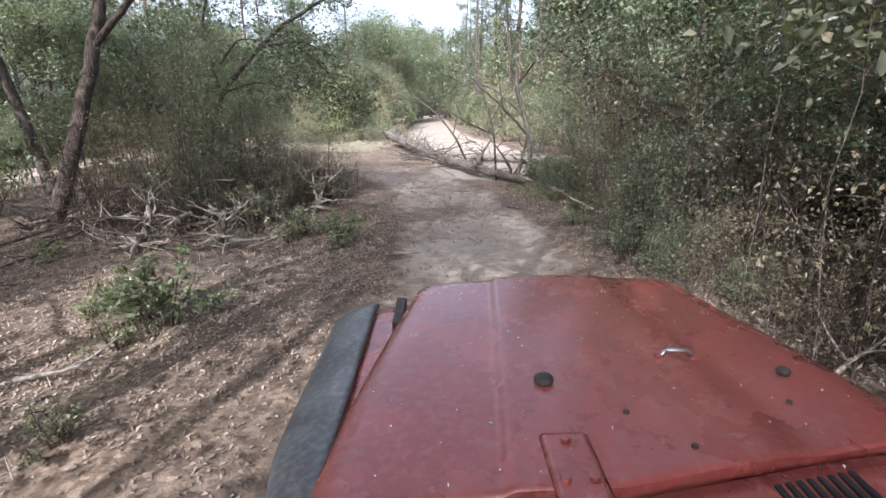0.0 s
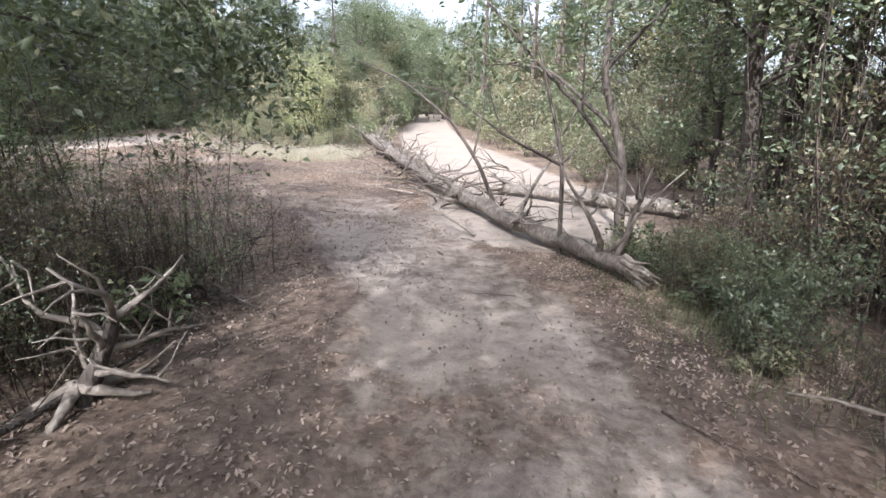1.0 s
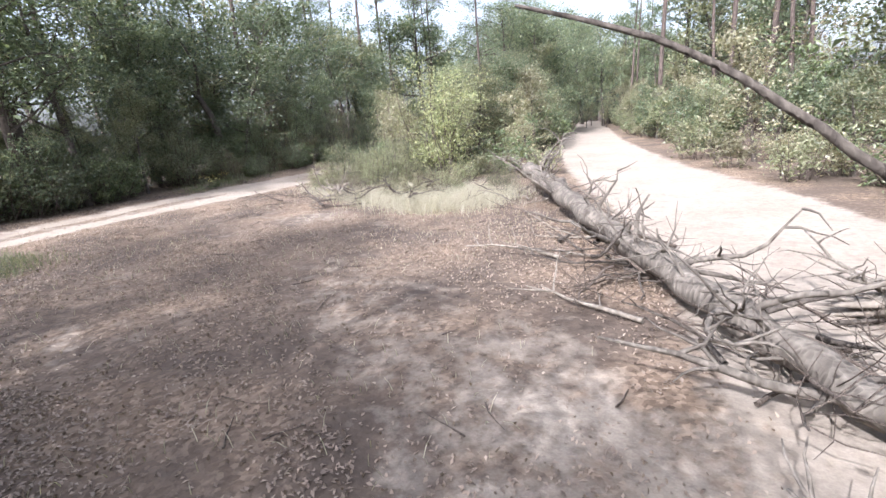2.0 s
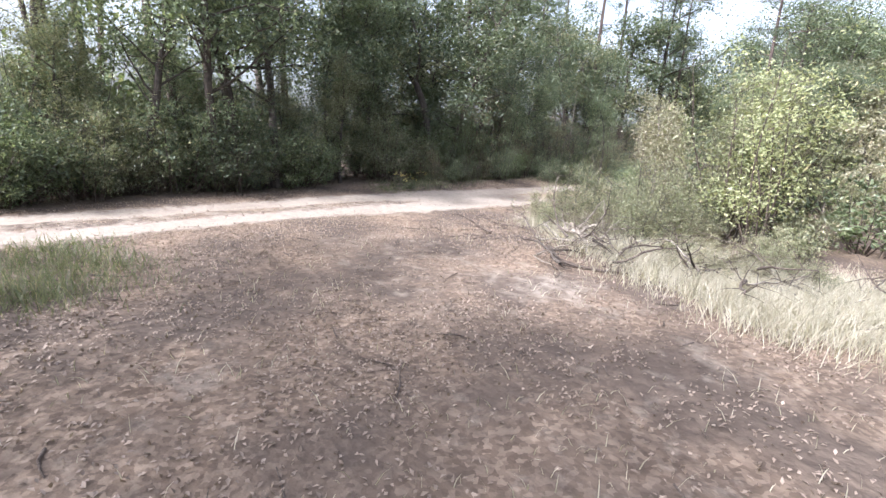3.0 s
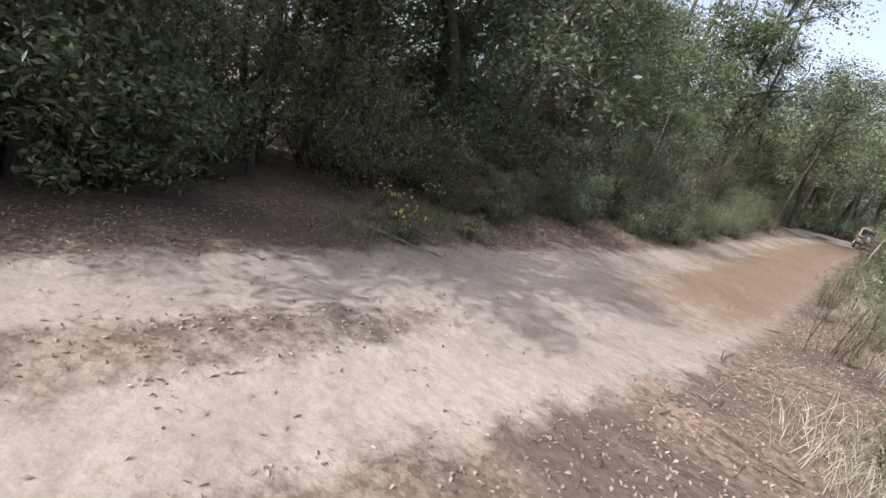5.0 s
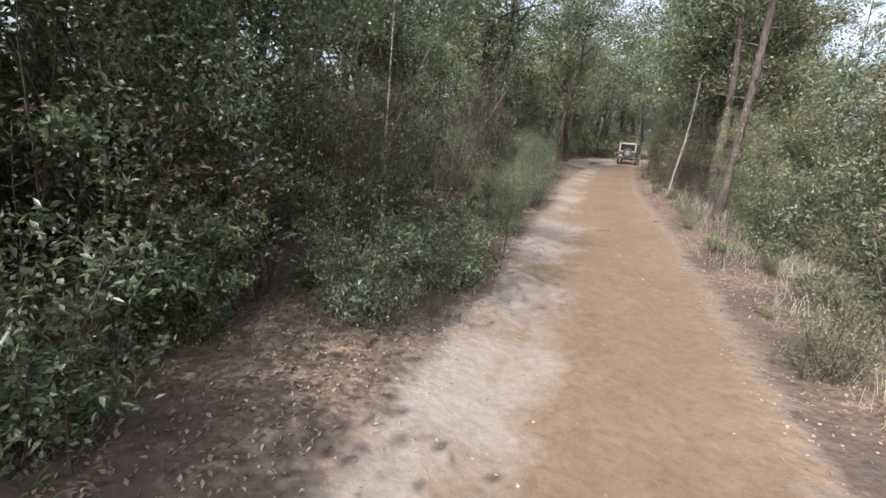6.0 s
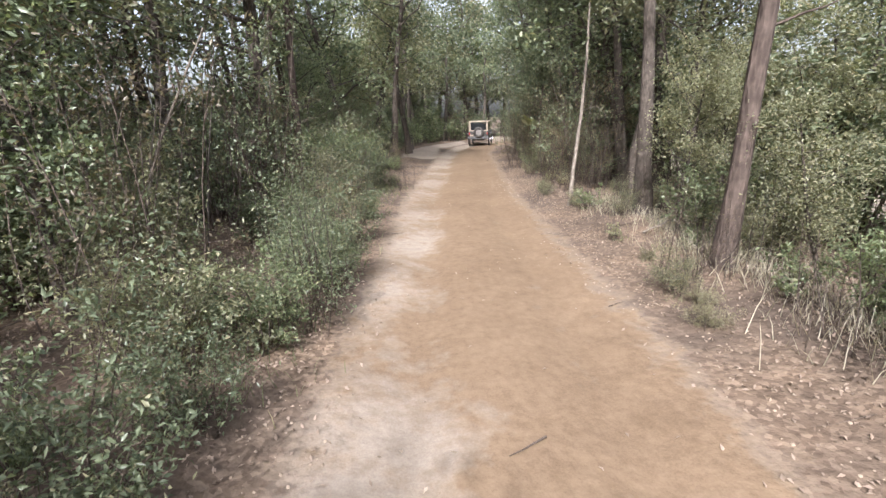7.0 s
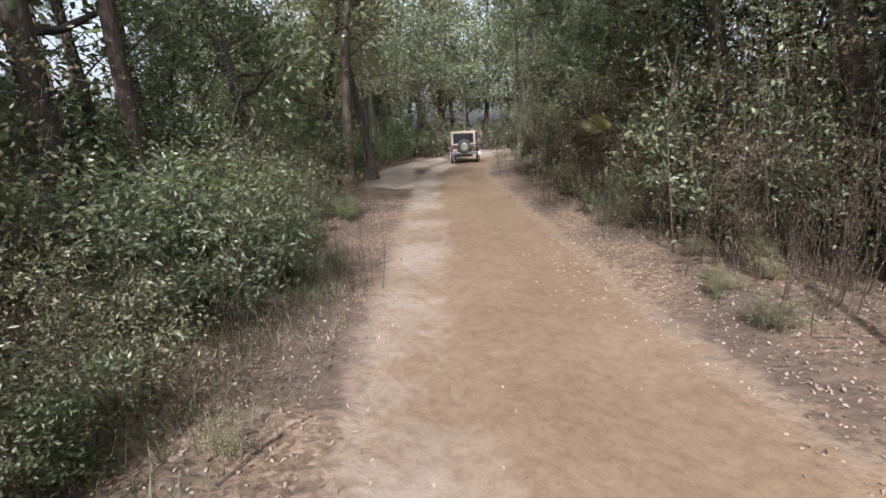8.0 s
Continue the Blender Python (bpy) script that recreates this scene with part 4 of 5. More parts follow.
# shade oaks: unseen near the start and clearing, overhanging the lane farther on
plant("canopy", -5.6, 52.6, 0.9)
for x, y, k in [(-3.4, 1.3, 0.95), (-3.0, -1.6, 0.9), (3.7, 1.6, 0.95), (2.9, -2.2, 0.95), (-6.0, 51.6, 0.9), (-5.4, 55.4, 0.95), (-4.6, 59.5, 0.95), (-10.6, 68.2, 1.0), (-3.6, 68.4, 1.0), (-2.9, 64.5, 0.95), (-9.6, 8.2, 1.0), (-11.6, 62.5, 1.0), (-10.2, 74.0, 1.05), (-3.0, 72.4, 1.0), (-1.4, 75.8, 1.05), (-12.7, 11.2, 0.95), (2.6, -5.0, 0.95), (-2.1, -0.8, 1.0)]:
    plant("canopy", x, y, k)
# never in view: oaks put behind the start to darken the track ahead
plant("oak", 5.2, -4, 1.1, 2)
plant("oak", -10, -9, 1.2, 2)
plant("oak", -3.5, -11, 1.2, 0)
plant("oak", 4, -12, 1.2, 2)
for x, y, k in [(3.9, 7.6, 0.9), (4.4, 9.2, 1.0), (4.9, 10.8, 1.0), (5.3, 12.4, 1.1), (5.9, 11.2, 1.1), (4.2, 5.8, 0.9), (5.6, 8.4, 1.1), (6.3, 13.6, 1.1), (4.6, 12.2, 0.9), (-5.4, 49.2, 0.8), (-5.8, 57.0, 0.8), (-5.0, 60.0, 0.8), (-15.2, 43.2, 0.8)]:
    plant("pale_stems", x, y, k)
for x, y, k in [(-4.6, 44.5, 1.3), (-3.6, 46.4, 1.3), (-4.4, 48.2, 1.3), (-3.4, 50.0, 1.3), (-4.0, 51.8, 1.3), (-3.2, 43.2, 1.2), (-5.0, 46.8, 1.1), (-4.2, 54.5, 1.3), (-3.0, 57.5, 1.3)]:
    plant("bush", x, y, k)
# tall trees behind the island
for i in range(26):
    x, y = rng.uniform(-5.2, 13), rng.uniform(38, 62)
    if free(x, y, 1.5):
        plant(["pine", "dusty", "pine", "big_oak", "dusty", "olive"][i % 6], x, y, rng.uniform(0.95, 1.3))
# woods that close the far ends
for i in range(30):
    plant("oak", rng.uniform(-17, 8), rng.uniform(90.5, 97), rng.uniform(0.9, 1.2))
for i in range(40):
    x, y = rng.uniform(-15, 12), rng.uniform(85.5, 93)
    if free(x, y, 0.8):
        plant(["bush", "thicket", "bush", "olive_bush"][i % 4], x, y, rng.uniform(1.3, 2.0))
for i in range(46):
    x, y = rng.uniform(-26, 36), rng.uniform(94, 116)
    if free(x, y, 2.0):
        plant(["big_oak", "oak", "big_oak", "pine"][i % 4], x, y, rng.uniform(0.95, 1.3))
for i in range(26):
    x, y = rng.uniform(-30, 24), rng.uniform(-34, -13)
    plant(["oak", "pine", "oak"][i % 3], x, y, rng.uniform(1.0, 1.3))
# single plants that stand out
plant("yellow", -5.7, 28.2, 1.25)
plant("slim_pine", -7.95, 45.45, 1.0, 0, 0)
plant("olive", -7.0, 45.0, 0.72, 0)
plant("olive", -7.3, 47.4, 0.6, 1)
plant("olive_bush", -13.9, 43.9, 0.95, 0)
plant("bush", -13.9, 50.6, 0.75, 1)
plant("bush", -13.6, 54.2, 1.15, 0)
plant("bush", -12.95, 54.5, 1.0, 0)
plant("bush", -12.7, 57.0, 1.0, 1)
for x, y, s in [(-13.5, 50.6, 0.75), (-13.1, 51.9, 0.7), (-13.4, 56.2, 1.15), (-13.2, 58.2, 1.25), (-12.9, 60.4, 1.3), (-12.8, 62.8, 1.35)]:
    plant("olive_bush", x, y, s * 0.85, 1)
plant("olive_bush", -7.6, 40.9, 0.8, 0)
for i in range(70):
    x, y = [(rng.uniform(-7, -1.4), rng.uniform(2.5, 8)), (rng.uniform(-16.8, -15.3), rng.uniform(27, 36)), (rng.uniform(-14.4, -13.0), rng.uniform(38, 56)), (rng.uniform(-9.2, -7.4), rng.uniform(36, 54)), (rng.uniform(2.2, 3.2), rng.uniform(5, 13))][i % 5]
    if free(x, y, 0.1):
        plant("weed", x, y, rng.uniform(0.6, 1.3))

# low brush that creeps up to the tracks
for i in range(34):
    x, y = rng.uniform(-7.4, -2.3), rng.uniform(8.4, 13.2)
    if free(x, y, 0.35):
        plant(["thicket", "bare", "thicket", "bare"][i % 4], x, y, rng.uniform(0.28, 0.42))
for i in range(26):
    x, y = rng.uniform(2.15, 3.3), rng.uniform(3.0, 12.5)
    plant(["thicket", "bush", "thicket", "bare"][i % 4], x, y, rng.uniform(0.25, 0.45))
for x, y in strip(LEFT_LINE[4:11], 66, -1, 1.3):
    if free(x, y, 0.2):
        plant(["bush", "thicket", "bare", "dusty_bush", "bush"][int(rng.integers(5))], x, y, rng.uniform(0.28, 0.5))
for x, y in strip(BEND_RIGHT[:7], 54, 1, 0.9):
    if free(x, y, 0.2):
        plant(["olive_bush", "dusty_bush", "bare", "dusty_bush"][int(rng.integers(4))], x, y, rng.uniform(0.25, 0.45))

# ---- fallen wood ----
fallen("fallen_log", [(2.1, 11.8, 0.17), (0.85, 14.4, 0.2), (-0.4, 18.0, 0.26), (-1.6, 22.0, 0.42), (-2.65, 25.5, 0.55)], [0.11, 0.13, 0.15, 0.18, 0.22], WEATHERED, 40, 1.25, "grey fallen tree trunk lying across the sandy track")
fallen("fallen_log", [(4.3, 15.3, 0.2), (2.8, 16.4, 0.17), (1.3, 17.4, 0.14)], [0.15, 0.14, 0.11], PALE_BARK, 9, 0.9, "shorter grey log lying behind the fallen trunk")
fallen("dead_branch", [(-8.6, 25.6, 0.25), (-7.9, 25.0, 0.14), (-7.2, 24.6, 0.06)], [0.09, 0.06, 0.03], DEAD, 14, 0.8, "broken grey branch in front of the bushes", False)


def limb_thing(name, lines, bark, label, category, crown=None, leafy=1):
    """A single bent tree of given lines, each (corners, first radius, last radius)."""
    root = tagged(new(name), label, category)
    tips = []
    for i, (corners, ra, rb) in enumerate(lines):
        c = np.asarray(corners, float)
        k = np.linspace(0, len(c) - 1, 5 * len(c))
        p = np.stack([np.interp(k, np.arange(len(c)), c[:, j]) for j in range(3)], 1)
        for _ in range(3):
            p[1:-1] = (p[:-2] + p[1:-1] * 2 + p[2:]) / 4
        p[1:-1] += rng.normal(size=(len(p) - 2, 3)) * ra * 0.12
        t = Tubes(9)
        t.add(p, np.linspace(ra, rb, len(p)), 0.06)
        under(new("trunk" if i == 0 else "limb", t.mesh("trunk", bark)), root)
        tips += [p[-1 - 3 * j] for j in range(2 * leafy) if 3 * j < len(p) * 0.6]
    if crown:
        mat, per, leaf, spread = crown
        tagged(under(new("crown", leaves("crown", clumps(tips, per, spread), leaf, leaf * 0.45, mat)), root), kind="stuff")
    return root


limb_thing("arched_tree", [([(-18.7, 33.0, -0.1), (-18.55, 32.65, 2.35), (-19.25, 32.6, 4.0), (-20.3, 31.9, 5.3), (-21.9, 30.6, 6.05), (-24.1, 29.0, 6.6)], 0.17, 0.07),
                           ([(-19.25, 32.6, 4.0), (-18.7, 32.15, 5.3), (-19.1, 31.4, 7.2)], 0.07, 0.035), ([(-21.1, 31.45, 5.7), (-21.4, 30.6, 7.5)], 0.055, 0.027)],
           BARK, "dark arching tree trunk leaning over the woods' edge", "tree", (OAK, 200, 0.16, 0.5))
limb_thing("leaning_tree", [([(-7.5, 8.8, -0.1), (-7.0, 9.1, 1.0), (-6.3, 10.0, 4.1), (-5.8, 10.6, 6.6)], 0.17, 0.08), ([(-6.5, 9.7, 3.2), (-5.4, 9.9, 4.3), (-4.4, 10.3, 5.6)], 0.07, 0.03), ([(-6.2, 10.1, 4.4), (-7.2, 10.8, 5.8)], 0.06, 0.03)],
           PINE_BARK, "dark leaning tree trunk above the brush", "tree", (OAK, 260, 0.13, 0.6))
limb_thing("bent_tree", [([(-5.0, 9.8, -0.1), (-4.55, 10.1, 2.2), (-3.3, 10.4, 3.5), (-2.2, 10.8, 4.2)], 0.07, 0.03), ([(-4.4, 10.1, 2.4), (-4.8, 10.6, 3.6), (-4.7, 11.2, 4.8)], 0.04, 0.02), ([(-3.6, 10.3, 3.2), (-2.9, 11.0, 3.4), (-2.3, 11.8, 3.1)], 0.03, 0.012), ([(-3.3, 10.4, 3.5), (-2.7, 10.8, 3.1), (-2.25, 11.0, 2.6), (-1.95, 11.1, 2.05)], 0.022, 0.006),
                         ([(-4.3, 10.1, 2.9), (-3.7, 9.6, 3.3), (-3.1, 9.4, 3.2), (-2.7, 9.5, 2.8)], 0.022, 0.007), ([(-4.5, 10.1, 2.3), (-3.9, 10.8, 2.6), (-3.2, 11.4, 2.4), (-2.7, 11.7, 2.0)], 0.022, 0.006)],
           BARK, "bent grey tree arching over the brush", "tree", (OAK, 210, 0.09, 0.36), 2)
limb_thing("slender_tree", [([(2.55, 13.5, -0.1), (2.5, 13.6, 1.2), (2.15, 13.9, 2.4), (2.2, 14.1, 4.0), (2.5, 14.4, 6.0)], 0.075, 0.035), ([(2.5, 13.6, 1.1), (1.7, 13.2, 1.9), (1.0, 13.1, 2.5), (0.4, 13.4, 3.2)], 0.04, 0.012),
                            ([(2.3, 13.8, 1.7), (1.5, 14.4, 2.5), (0.8, 15.0, 2.6), (0.1, 15.4, 3.0)], 0.035, 0.01), ([(2.2, 13.9, 2.5), (2.9, 13.6, 3.4), (3.4, 13.8, 4.4)], 0.035, 0.012), ([(1.7, 13.2, 1.9), (1.5, 12.8, 2.9)], 0.018, 0.006), ([(1.0, 13.1, 2.5), (0.3, 12.9, 2.4)], 0.014, 0.005)],
           BARK, "slender grey tree with bare crooked branches", "tree", (OAK, 120, 0.10, 0.4))
limb_thing("bare_tree", [([(1.5, 12.9, -0.1), (1.45, 13.0, 1.3), (1.15, 13.1, 2.3), (0.9, 13.4, 3.2)], 0.035, 0.012), ([(1.45, 13.0, 1.2), (0.6, 12.8, 1.6), (-0.1, 13.0, 2.1), (-0.7, 13.1, 2.2)], 0.022, 0.006), ([(0.6, 12.8, 1.6), (0.3, 12.9, 2.4)], 0.014, 0.005), ([(1.4, 13.0, 1.6), (1.9, 12.9, 2.6)], 0.016, 0.006)],
           BARK, "thin bare dead tree beside the fallen log", "tree")
limb_thing("bare_tree", [([(0.9, 15.0, 0.1), (0.5, 14.8, 1.0), (0.0, 14.9, 1.7), (-0.8, 15.0, 2.3), (-1.6, 15.2, 2.6)], 0.04, 0.01), ([(0.4, 14.8, 1.1), (0.6, 15.2, 1.9), (0.5, 15.4, 2.6)], 0.02, 0.006), ([(0.0, 14.9, 1.7), (-0.2, 14.7, 2.5)], 0.014, 0.005)],
           BARK, "bare crooked limb standing out of the fallen log", "tree")
limb_thing("pale_sapling", [([(-7.98, 50.4, -0.1), (-7.85, 50.5, 1.0), (-7.6, 50.8, 2.2), (-7.5, 50.9, 3.4), (-7.45, 51.0, 4.6)], 0.05, 0.018), ([(-7.62, 50.78, 2.1), (-7.4, 50.5, 2.2), (-7.25, 50.35, 2.0)], 0.012, 0.006)],
           PALE_BARK, "pale leaning sapling trunk at the track's edge", "tree", (OLIVE, 46, 0.09, 0.16))
for corners in ([(-15.0, 38.6, -0.1), (-15.1, 38.9, 1.6), (-14.6, 39.4, 3.2)], [(-14.9, 46.0, -0.1), (-14.7, 46.3, 1.6), (-13.9, 46.4, 3.1)], [(-15.9, 41.0, -0.1), (-15.8, 41.2, 2.0), (-15.9, 41.6, 4.5)], [(-6.0, 53.6, -0.1), (-6.15, 53.9, 1.4), (-5.8, 54.3, 2.8)], [(-6.3, 55.2, -0.1), (-6.2, 55.4, 1.5), (-6.5, 55.8, 2.9)]):
    limb_thing("bare_sapling", [(corners, 0.032, 0.01), ([corners[1], tuple(np.add(corners[1], (0.3, -0.2, 0.7)))], 0.014, 0.005)], PALE_BARK, "thin pale bare sapling in the undergrowth", "sapling")


def snag(x, y, size):
    root = tagged(new("dead_snag"), "bleached dead snag with forked bare branches", "dead wood")
    root.matrix_basis = pose(x, y, z_at(x, y))
    st = Tubes(9)
    p = bent((0, 0, -0.05), (0.25, 0.2, 1), 0.66 * size, 0, 6, 0.1)
    st.add(p, np.linspace(0.085, 0.04, 6) * size, 0.2)
    under(new("stump", st.mesh("stump", BARK)), root)
    for i in range(9):
        t = Tubes(6)
        q = bent(p[rng.integers(2, 6)], away(i * 2.4, rng.uniform(0.0, 0.7)), rng.uniform(0.5, 1.0) * size, 0.1, 7, 0.24)
        t.add(q, np.linspace(0.03, 0.007, 7) * size, 0.12)
        for j in range(3):
            t.add(bent(q[rng.integers(2, 7)], away(rng.uniform(0, 6.28), rng.uniform(-0.2, 1)), 0.35 * size, 0, 4, 0.25), np.linspace(0.012, 0.003, 4) * size)
        under(new("branch", t.mesh("branch", DEAD)), root)
    for i in range(5):
        t = Tubes(6)
        q = bent((0, 0, 0.12), away(i * 1.25, -0.12), 0.45 * size, -0.1, 5, 0.15)
        t.add(q, np.linspace(0.05, 0.012, 5) * size, 0.12)
        under(new("root", t.mesh("root", DEAD)), root)


snag(-2.55, 9.4, 1.0)
snag(-3.5, 7.2, 0.8)
snag(-4.6, 6.9, 0.9)
for x, y, k in [(-3.3, 8.0, 0.55), (-4.3, 7.6, 0.6), (-2.9, 10.4, 0.45), (-3.4, 11.4, 0.55), (-5.2, 7.4, 0.6), (-3.2, 9.0, 0.4)]:
    plant("bare", x, y, k, 1)


def brush_heap(x, y, width, height, count):
    """A heap of dead limbs thrown over one another, with a tangle of twigs."""
    root = tagged(new("brush_heap"), "tangled grey heap of dead limbs and twigs", "dead wood", "brush heaps")
    root.matrix_basis = pose(x, y, z_at(x, y))
    tangle = Tubes(3)
    for i in range(count):
        a, az = rng.uniform(0, 6.28), rng.uniform(0, 6.28)
        r = width * 0.5 * math.sqrt(rng.uniform(0, 1))
        top = height * (1 - (2 * r / width) ** 2) * rng.uniform(0.1, 1.0)
        q = bent((math.cos(a) * r, math.sin(a) * r, 0.05 + top), away(az, rng.uniform(-0.35, 0.5)), rng.uniform(0.7, 1.7), -0.15, 8, 0.2)
        q[:, 2] = np.maximum(q[:, 2], 0.03)
        t = Tubes(6)
        t.add(q, np.linspace(1, 0.25, 8) * rng.uniform(0.010, 0.034), 0.1)
        under(new("limb", t.mesh("limb", [BARK, TWIG, BARK, TWIG, DEAD][i % 5])), root)
        for j in range(9):
            w_ = bent(q[rng.integers(1, 8)], away(rng.uniform(0, 6.28), rng.uniform(-0.4, 0.9)), rng.uniform(0.2, 0.7), 0, 4, 0.25)
            w_[:, 2] = np.maximum(w_[:, 2], 0.02)
            tangle.add(w_, np.linspace(0.007, 0.002, 4))
    tagged(under(new("twigwork", tangle.mesh("twigwork", TWIG)), root), kind="stuff")


for x, y, wd, ht, n in [(-3.9, 8.6, 2.2, 1.1, 26), (-5.4, 9.2, 2.4, 1.4, 26), (-3.3, 10.6, 1.8, 0.8, 18), (-6.6, 8.0, 2.0, 0.9, 16), (0.5, 16.4, 1.8, 0.45, 14), (-0.9, 18.8, 1.6, 0.4, 12), (-7.7, 24.1, 1.8, 0.5, 18), (-5.4, 24.2, 1.8, 0.45, 14), (-3.6, 24.9, 1.4, 0.5, 12), (3.3, 8.4, 1.4, 0.6, 10)]:
    brush_heap(x, y, wd, ht, n)


def ground_branch(x, y, az, length, thick, bark=DEAD):
    t = Tubes(6)
    q = bent((0, 0, 0.05), away(az, 0.12), length, -0.1, 8, 0.12)
    q[:, 2] = np.maximum(q[:, 2], 0.03)
    t.add(q, np.linspace(thick, thick * 0.25, 8), 0.08)
    for j in range(4):
        b = bent(q[rng.integers(2, 8)], away(az + rng.choice([-1, 1]) * 0.8, 0.25), length * 0.35, 0, 5, 0.15)
        b[:, 2] = np.maximum(b[:, 2], 0.02)
        t.add(b, np.linspace(thick * 0.45, 0.004, 5))
    ob = tagged(new("fallen_branch", t.mesh("fallen_branch", bark)), "bleached fallen branch lying on leaf litter", "branch", "fallen branches")
    ob.matrix_basis = pose(x, y, z_at(x, y))


for x, y, a, ln, th in [(-3.4, 3.3, 0.15, 0.9, 0.022), (2.4, 2.7, 0.55, 1.4, 0.025), (-3.3, 7.1, 0.2, 1.0, 0.05), (-4.3, 6.9, 2.8, 1.2, 0.03), (-3.1, 6.4, 1.9, 0.9, 0.02), (-6.9, 5.2, 0.5, 1.2, 0.03), (-15.9, 27.9, 0.3, 1.1, 0.025),
                        (-9.6, 26.0, 2.6, 1.2, 0.04), (-7.2, 24.4, 0.4, 1.1, 0.03), (-8.6, 25.0, 1.2, 0.9, 0.025), (0.4, 13.7, 2.2, 1.2, 0.03), (-0.7, 17.0, 2.5, 1.5, 0.03), (-1.6, 19.2, 2.8, 1.4, 0.03), (3.5, 9.6, 1.4, 0.9, 0.018), (-8.0, 47.2, 0.4, 0.8, 0.02)]:
    ground_branch(x, y, a, ln, th)

# broken wood heaped along the fallen log and before the bushes
for i in range(26):
    k = rng.uniform(0, 1)
    x, y = 1.9 - 4.2 * k + rng.normal() * 0.55, 12.6 + 12.0 * k + rng.normal() * 0.4
    ground_branch(x, y, rng.uniform(0, 6.28), rng.uniform(0.6, 1.5), rng.uniform(0.012, 0.03), [DEAD, BARK, TWIG][i % 3])
for i in range(16):
    ground_branch(rng.uniform(-10.0, -7.0), rng.uniform(24.6, 26.4), rng.uniform(0, 6.28), rng.uniform(0.6, 1.4), rng.uniform(0.012, 0.035), [DEAD, TWIG][i % 2])
for i in range(30):
    ground_branch(rng.uniform(-6.4, -2.4), rng.uniform(6.2, 12.5), rng.uniform(0, 6.28), rng.uniform(0.6, 1.4), rng.uniform(0.012, 0.03), [DEAD, BARK][i % 2])
for x, y, k, z in [(-3.1, 9.5, "thicket", 0.36), (-3.6, 9.0, "thicket", 0.42), (-2.7, 10.3, "weed", 1.3), (-3.2, 8.7, "weed", 1.1), (-4.0, 9.8, "thicket", 0.5), (-2.9, 11.4, "thicket", 0.4), (-3.4, 8.1, "weed", 1.8), (-4.6, 9.0, "thicket", 0.6), (-5.0, 9.9, "thicket", 0.7), (-4.2, 10.2, "thicket", 0.62), (-5.8, 9.4, "thicket", 0.75), (-3.4, 9.9, "thicket", 0.5), (-4.4, 8.2, "thicket", 0.5)]:
    plant(k, x, y, z)
plant("weed", -2.75, 4.3, 1.4, 0)
plant("weed", -3.1, 4.5, 1.0, 0)
for x, y, k in [(-6.3, 28.6, 1.0)]:
    plant("yellow", x, y, k)

PETAL = leaf_material("yellow_petal", (0.62, 0.48, 0.03), (0.75, 0.60, 0.05), (0.8, 0.68, 0.12))
for x, y in [(-17.0, 30.8), (-16.6, 30.3), (-16.6, 28.9), (-16.1, 28.7), (-15.6, 28.4)]:
    ob = shrub("flowering_weed", 0.32, 0.4, 8, 6, 0.05, OLIVE, TWIG, twigs=2)
    tips = np.stack([rng.normal(size=9) * 0.14, rng.normal(size=9) * 0.14, rng.uniform(0.26, 0.4, 9)], 1)
    tagged(under(new("blossom", leaves("blossom", np.repeat(tips, 9, 0) + rng.normal(size=(81, 3)) * 0.012, 0.035, 0.016, PETAL)), ob), "small bright yellow petals", kind="stuff")
    ob.matrix_basis = pose(x, y, z_at(x, y))
    tagged(ob, "yellow-flowering weed on the leafy bank", "weed", "flowering weeds")


def palm(x, y, size):
    """A fan palm: stalks with pleated fan blades."""
    root = tagged(new("fan_palm"), "wild fan palm with dry yellow-green fronds", "palm")
    root.matrix_basis = pose(x, y, z_at(x, y))
    for i in range(9):
        d = away(i * 2.4 + 2.2, rng.uniform(0.5, 1.1))
        t = Tubes(5)
        q = bent((0, 0, 0), d, 2.5 * size, -0.25, 6, 0.03)
        t.add(q, np.linspace(0.014, 0.007, 6))
        frond = under(new("stalk", t.mesh("stalk", BARK)), root)
        v, f = [], []
        fwd = (q[5] - q[4]) / np.linalg.norm(q[5] - q[4])
        side = np.cross(fwd, (0, 0, 1))
        side /= np.linalg.norm(side)
        upn = np.cross(side, fwd)
        for j in range(18):
            a = (j - 8.5) / 8.5 * 1.5
            e = fwd * math.cos(a) + side * math.sin(a)
            s = np.cross(e, upn)
            ln = 0.55 * size * (1 - 0.25 * abs(a) / 1.5)
            o = len(v)
            v += [q[5], q[5] + e * ln * 0.5 + s * 0.02 + upn * 0.012, q[5] + e * ln - upn * 0.09 * size, q[5] + e * ln * 0.5 - s * 0.02 + upn * 0.012]
            f += [(o, o + 2, o + 1), (o, o + 3, o + 2)]
        under(new("fan", mesh_of("fan", v, f, YELLOW if i % 3 == 0 else OLIVE)), frond)


palm(-5.6, 56.8, 0.85)


